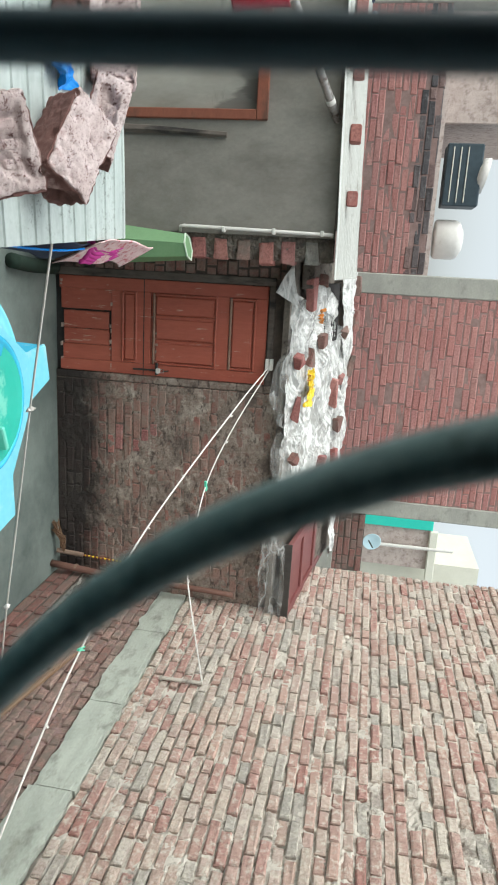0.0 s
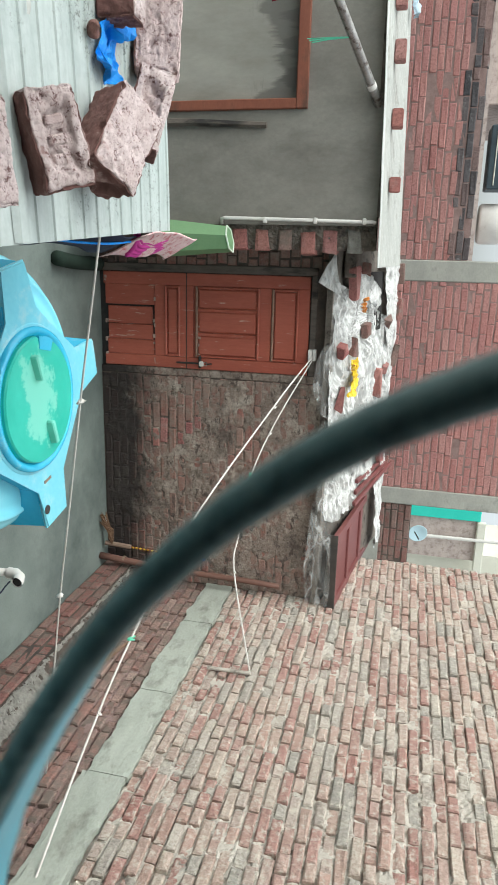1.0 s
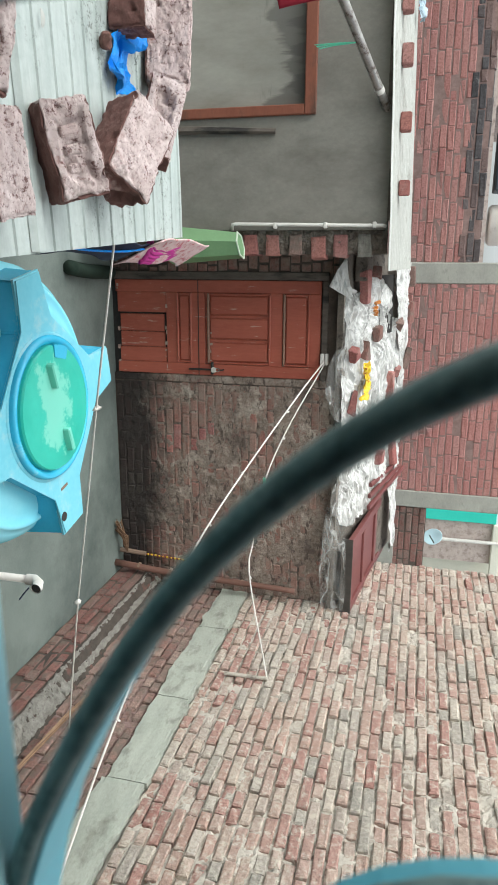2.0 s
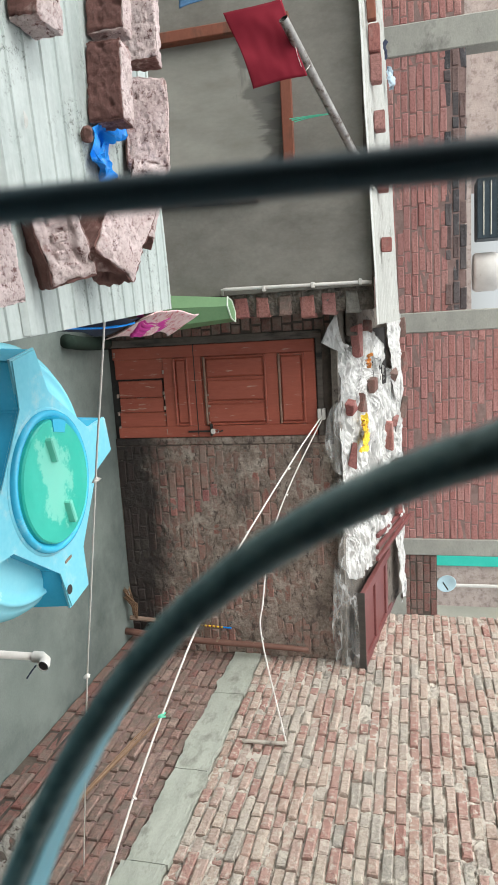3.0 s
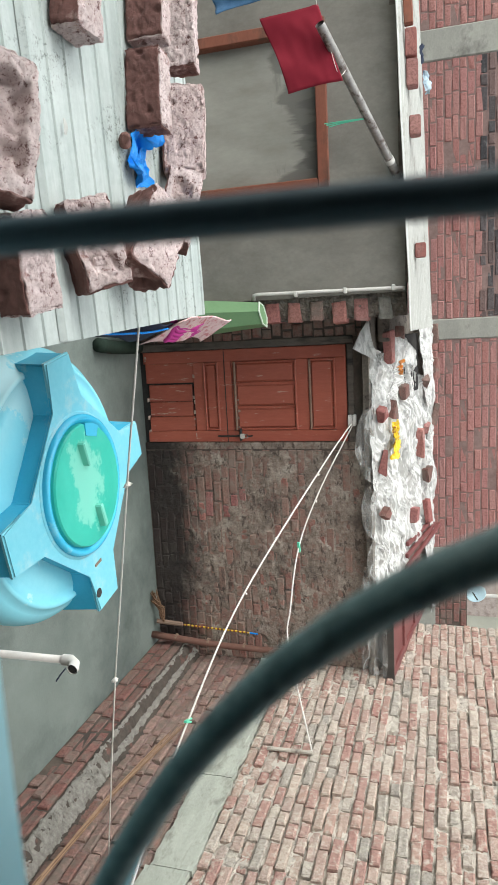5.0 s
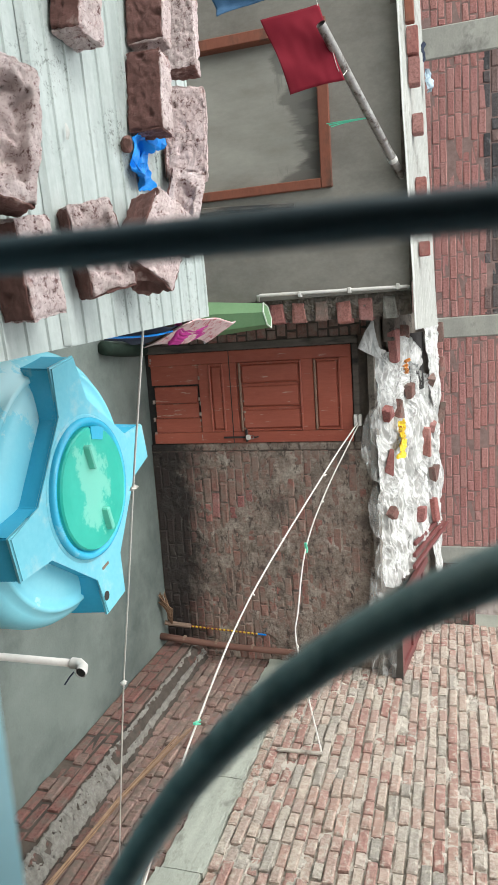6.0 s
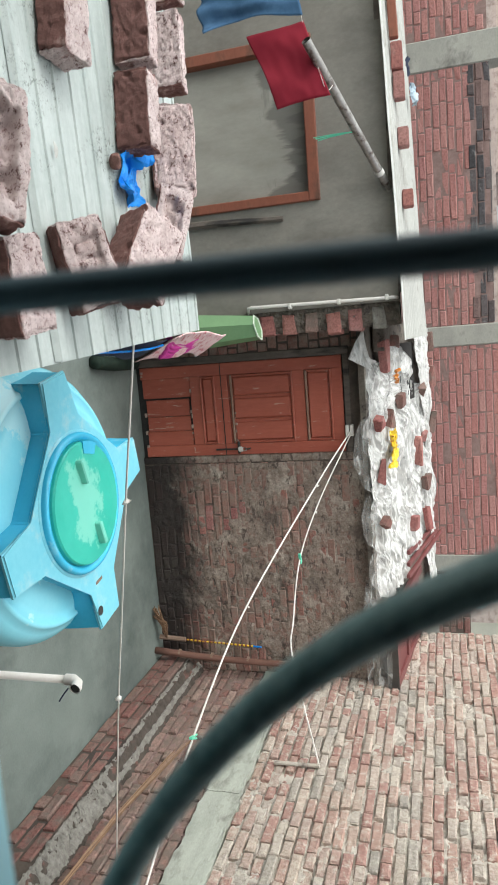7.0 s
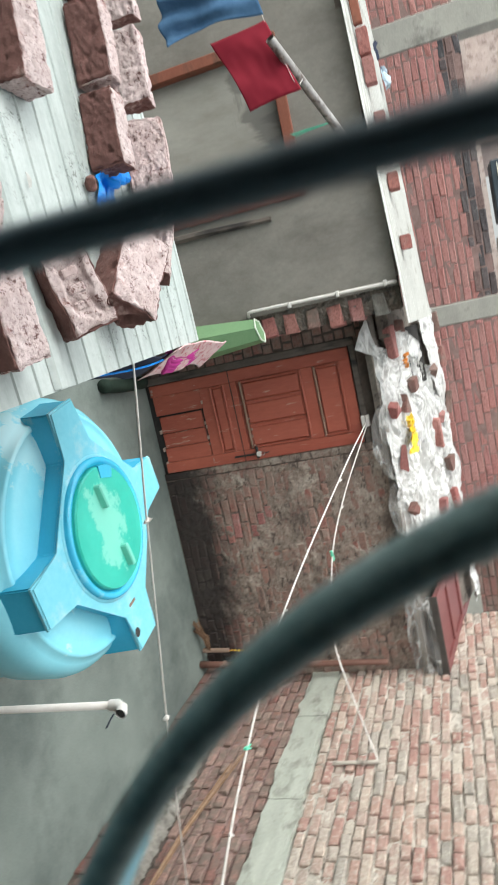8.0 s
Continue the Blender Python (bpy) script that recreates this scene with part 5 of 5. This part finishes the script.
# ---- bricks, laid one by one ----
def piece(l, h, d, seed, rough=0.006):
    """A brick with its front edges worn off: 20 triangles. Front at -y, along x, bottom at z 0."""
    rng = random.Random(seed)
    j = lambda a: rng.uniform(-a, a)
    vs = []
    for y, ins, jit in ((d, 0.0, 0.001), (0.007, 0.0, rough * 0.6), (0.0, 0.009, rough)):
        for x, z in ((0, 0), (l, 0), (l, h), (0, h)):
            vs.append((x + (ins if x == 0 else -ins) + j(jit), y + (j(0.004) if ins else 0), z + (ins if z == 0 else -ins) + j(jit)))
    fs = [(8, 9, 10, 11)]
    for a in (0, 4):
        for k in range(4):
            fs.append((a + k, a + (k + 1) % 4, a + 4 + (k + 1) % 4, a + 4 + k))
    return vs, fs


SIZES = (0.222, 0.165, 0.106)
MESHES = {}


def brick_mesh(kind, mat, h, variant):
    key = (kind, mat.name, h, variant)
    if key not in MESHES:
        vs, fs = piece(SIZES[kind], h, 0.05, 100 * kind + variant, 0.0055)
        me = bpy.data.meshes.new("brick")
        me.from_pydata(vs, [], fs)
        me.materials.append(mat)
        MESHES[key] = me
    return MESHES[key]


def lay(parent, m, length, z0, z1, mat, course, seed, single, skip=None, alt=None, rest_name="brickwork", mix=(0.62, 0.72), joint=0.011, hole=0.0, uneven=0.006):
    """Courses of bricks on the plane m (x along, z up, front towards -y). single(u, z) says which are parts of their own."""
    rng = random.Random(seed)
    rv, rf = [], []
    z, k = z0, 0
    while z < z1 - 0.03:
        u = -rng.uniform(0, 0.2)
        sag = rng.uniform(-0.003, 0.003)
        while u < length:
            r = rng.random()
            kind = 0 if r < mix[0] else (1 if r < mix[1] else 2)
            l = SIZES[kind]
            cut = l
            if u < 0:
                cut, u = l + u, 0.0
            if u + cut > length:
                cut = length - u
            whole, l = cut == l, cut
            ok = l > 0.035 and rng.random() >= hole
            if ok and not (skip and skip(u, u + l, z)):
                out = rng.uniform(-uneven, uneven)
                local = Matrix.Translation((u, out, z + sag + rng.uniform(-0.002, 0.002))) @ Euler((rng.uniform(-0.015, 0.015), rng.uniform(-0.012, 0.012), rng.uniform(-0.015, 0.015))).to_matrix().to_4x4()
                mm = m @ local
                if whole and single(u, z):
                    ob = new("brick", brick_mesh(kind, alt[1] if alt and alt[0](u, z) and rng.random() < 0.7 else mat, course - joint, rng.randrange(6)))
                    ob.parent = parent
                    ob.matrix_parent_inverse = parent.matrix_basis.inverted()
                    ob.matrix_basis = mm
                else:
                    vs, fs = piece(l, course - joint, 0.05, rng.random(), 0.0055)
                    b = len(rv)
                    rv += [tuple(mm @ Vector(v)) for v in vs]
                    rf += [tuple(b + i for i in f) for f in fs]
            u += l + joint * rng.uniform(0.6, 1.6)
        z += course
        k += 1
    if rv:
        me = bpy.data.meshes.new(rest_name)
        me.from_pydata(rv, [], rf)
        me.materials.append(mat)
        ob = new(rest_name, me)
        ob.parent = parent
        ob.matrix_parent_inverse = parent.matrix_basis.inverted()
        tagged(ob, kind="stuff")


# long wall: u runs from its far end towards the window
EAST = pose(2.882, 6.0, 0, 0, 0, -90)
lay(wall_east, EAST, 5.6, 0.372, 0.97, M_BRICK_MID, 0.0745, 31, lambda u, z: False, None, None, "lower_brickwork", (0.36, 0.56), 0.013, 0.0, 0.009)
lay(wall_east, EAST, 5.6, 1.232, 4.15, M_BRICK_PALE, 0.0715, 32, lambda u, z: 2.55 < u < 4.1 and z < 2.65, None, None, "brickwork", (0.36, 0.58), 0.014, 0.010, 0.011)
def bedding(y0, y1, z0, z1, ny, nz, seed, mat):
    """Lime mortar squeezed out of the joints: here flush with the bricks, there hollow."""
    def at(u, v):
        y, z = y0 + (y1 - y0) * u, z0 + (z1 - z0) * v
        n = noise.noise((y * 9, z * 9, seed)) + 0.8 * noise.noise((y * 26, z * 26, seed)) + 0.5 * noise.noise((y * 60, z * 60, seed))
        return (2.890 + max(-0.0015, min(0.030, 0.010 - 0.026 * n)), y, z)
    part("bedding", grid_sheet(ny, nz, at), mat, wall_east, "pale lime mortar")


bedding(0.5, 5.99, 1.225, 4.18, 330, 190, 3.0, M_MORTAR)
bedding(0.5, 4.98, 0.36, 1.0, 270, 40, 8.0, M_MORTAR_RED)
lay(plinth, pose(2.733, 4.98, 0, 0, 0, -90), 4.5, 0.01, 0.29, M_BRICK_OLD, 0.086, 33, lambda u, z: 0.2 < u < 3.2, None, None, "brickwork", (0.42, 0.62), 0.014, 0.0, 0.011)
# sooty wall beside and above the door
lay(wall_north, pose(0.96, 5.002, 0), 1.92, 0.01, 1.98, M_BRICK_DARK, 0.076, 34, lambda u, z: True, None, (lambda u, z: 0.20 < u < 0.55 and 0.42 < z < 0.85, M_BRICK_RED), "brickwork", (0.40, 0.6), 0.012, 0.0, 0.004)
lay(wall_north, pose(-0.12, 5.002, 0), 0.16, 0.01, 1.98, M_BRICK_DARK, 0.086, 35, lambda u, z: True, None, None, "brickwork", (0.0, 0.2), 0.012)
def wash_skin(u, v):
    x, z = 0.965 + 1.915 * u, 0.01 + 1.97 * v
    n = noise.noise((x * 2.1, z * 2.6, 4.0)) + 0.7 * noise.noise((x * 6, z * 7, 1.0)) + 0.6 * noise.noise((x * 17, z * 19, 2.0))
    keep = -0.9 * max(0.0, 1 - ((x - 1.33) / 0.28) ** 2 - ((z - 0.63) / 0.26) ** 2) - 0.08 + 0.75 * (v - 0.45) - 1.25 * max(0.0, u - 0.52) * (1.25 - v)
    out = max(-0.011, min(0.0025, 0.018 * (n + keep)))
    return (x, 4.999 - out + 0.0025 * noise.noise((x * 40, z * 40, 0)), z)


skin = grid_sheet(190, 190, wash_skin)
bmesh.ops.delete(skin, geom=[f for f in skin.faces if f.calc_center_median().y > 5.0108], context="FACES")
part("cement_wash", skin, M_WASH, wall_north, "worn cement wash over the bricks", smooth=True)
# broken tooth ends of the plastered wall: every second course stands out
rng = random.Random(8)
for k in range(8):
    z = 0.99 + 0.1625 * k
    vs, fs = piece(0.135 + 0.02 * rng.random(), 0.086 + 0.012 * rng.random(), 0.18, 900 + k, 0.012)
    me = bpy.data.meshes.new("brick")
    me.from_pydata(vs, [], fs)
    me.materials.append((M_BRICK_RED, M_BRICK_MID, M_BRICK_RED, M_BRICK_RED, M_BRICK_MID, M_BRICK_RED, M_BRICK_RED, M_GRIT)[k])
    ob = new("brick", me)
    ob.parent = wall_west
    ob.matrix_basis = pose(-0.232 + 0.016 * rng.random(), 4.428 + 0.014 * rng.random(), z, 0, rng.uniform(-4, 4), rng.uniform(-6, 6))


def tooth_bed(u, v):
    """Rough mortar between the teeth and the plaster's ragged edge."""
    z, x = 0.85 + 1.47 * u, -0.262 + 0.165 * v
    n = noise.noise((x * 26, z * 22, 3.0)) + 0.7 * noise.noise((x * 60, z * 60, 1.0))
    return (x + 0.010 * noise.noise((z * 14, v, 9.0)), 4.448 + 0.016 * n + 0.035 * v * v, z)


part("mortar_bed", grid_sheet(150, 18, tooth_bed), M_TOOTH, wall_west, "dirty grey mortar bed")
part("mortar_core", box(-0.255, -0.10, 4.495, 4.63, 0.85, 2.318), M_MORTAR_DARK, wall_west)
# far wall, between its posts; only what stands above the near roofs
FAR = lambda x: pose(x, 7.2, 0)
BOND = dict(mix=(0.97, 0.985), joint=0.007, hole=0.0, uneven=0.004)
lay(far_wall, FAR(-2.62), 2.57, 2.20, 2.92, M_BRICK_FAR, 0.0752, 36, lambda u, z: 0.6 < u and z > 2.3, **BOND)
lay(far_wall, FAR(0.17), 2.33, 2.20, 5.3, M_BRICK_FAR, 0.0752, 37, lambda u, z: u < 2.4 and 2.4 < z < 3.62, **BOND)
lay(far_wall, FAR(-2.62), 2.57, 2.925, 3.14, M_BRICK_BLACK, 0.0752, 39, lambda u, z: True, mix=(0.72, 0.8), joint=0.010, uneven=0.010)
lay(far_wall, FAR(-4.2), 1.28, 2.20, 3.12, M_BRICK_FAR, 0.0752, 38, lambda u, z: False, **BOND)
lay(far_wall, pose(2.71, 7.215, 0), 0.73, 2.20, 2.80, M_BRICK_OLD, 0.0752, 41, lambda u, z: False, rest_name="pier_brickwork", mix=(0.6, 0.7), joint=0.010, uneven=0.006)
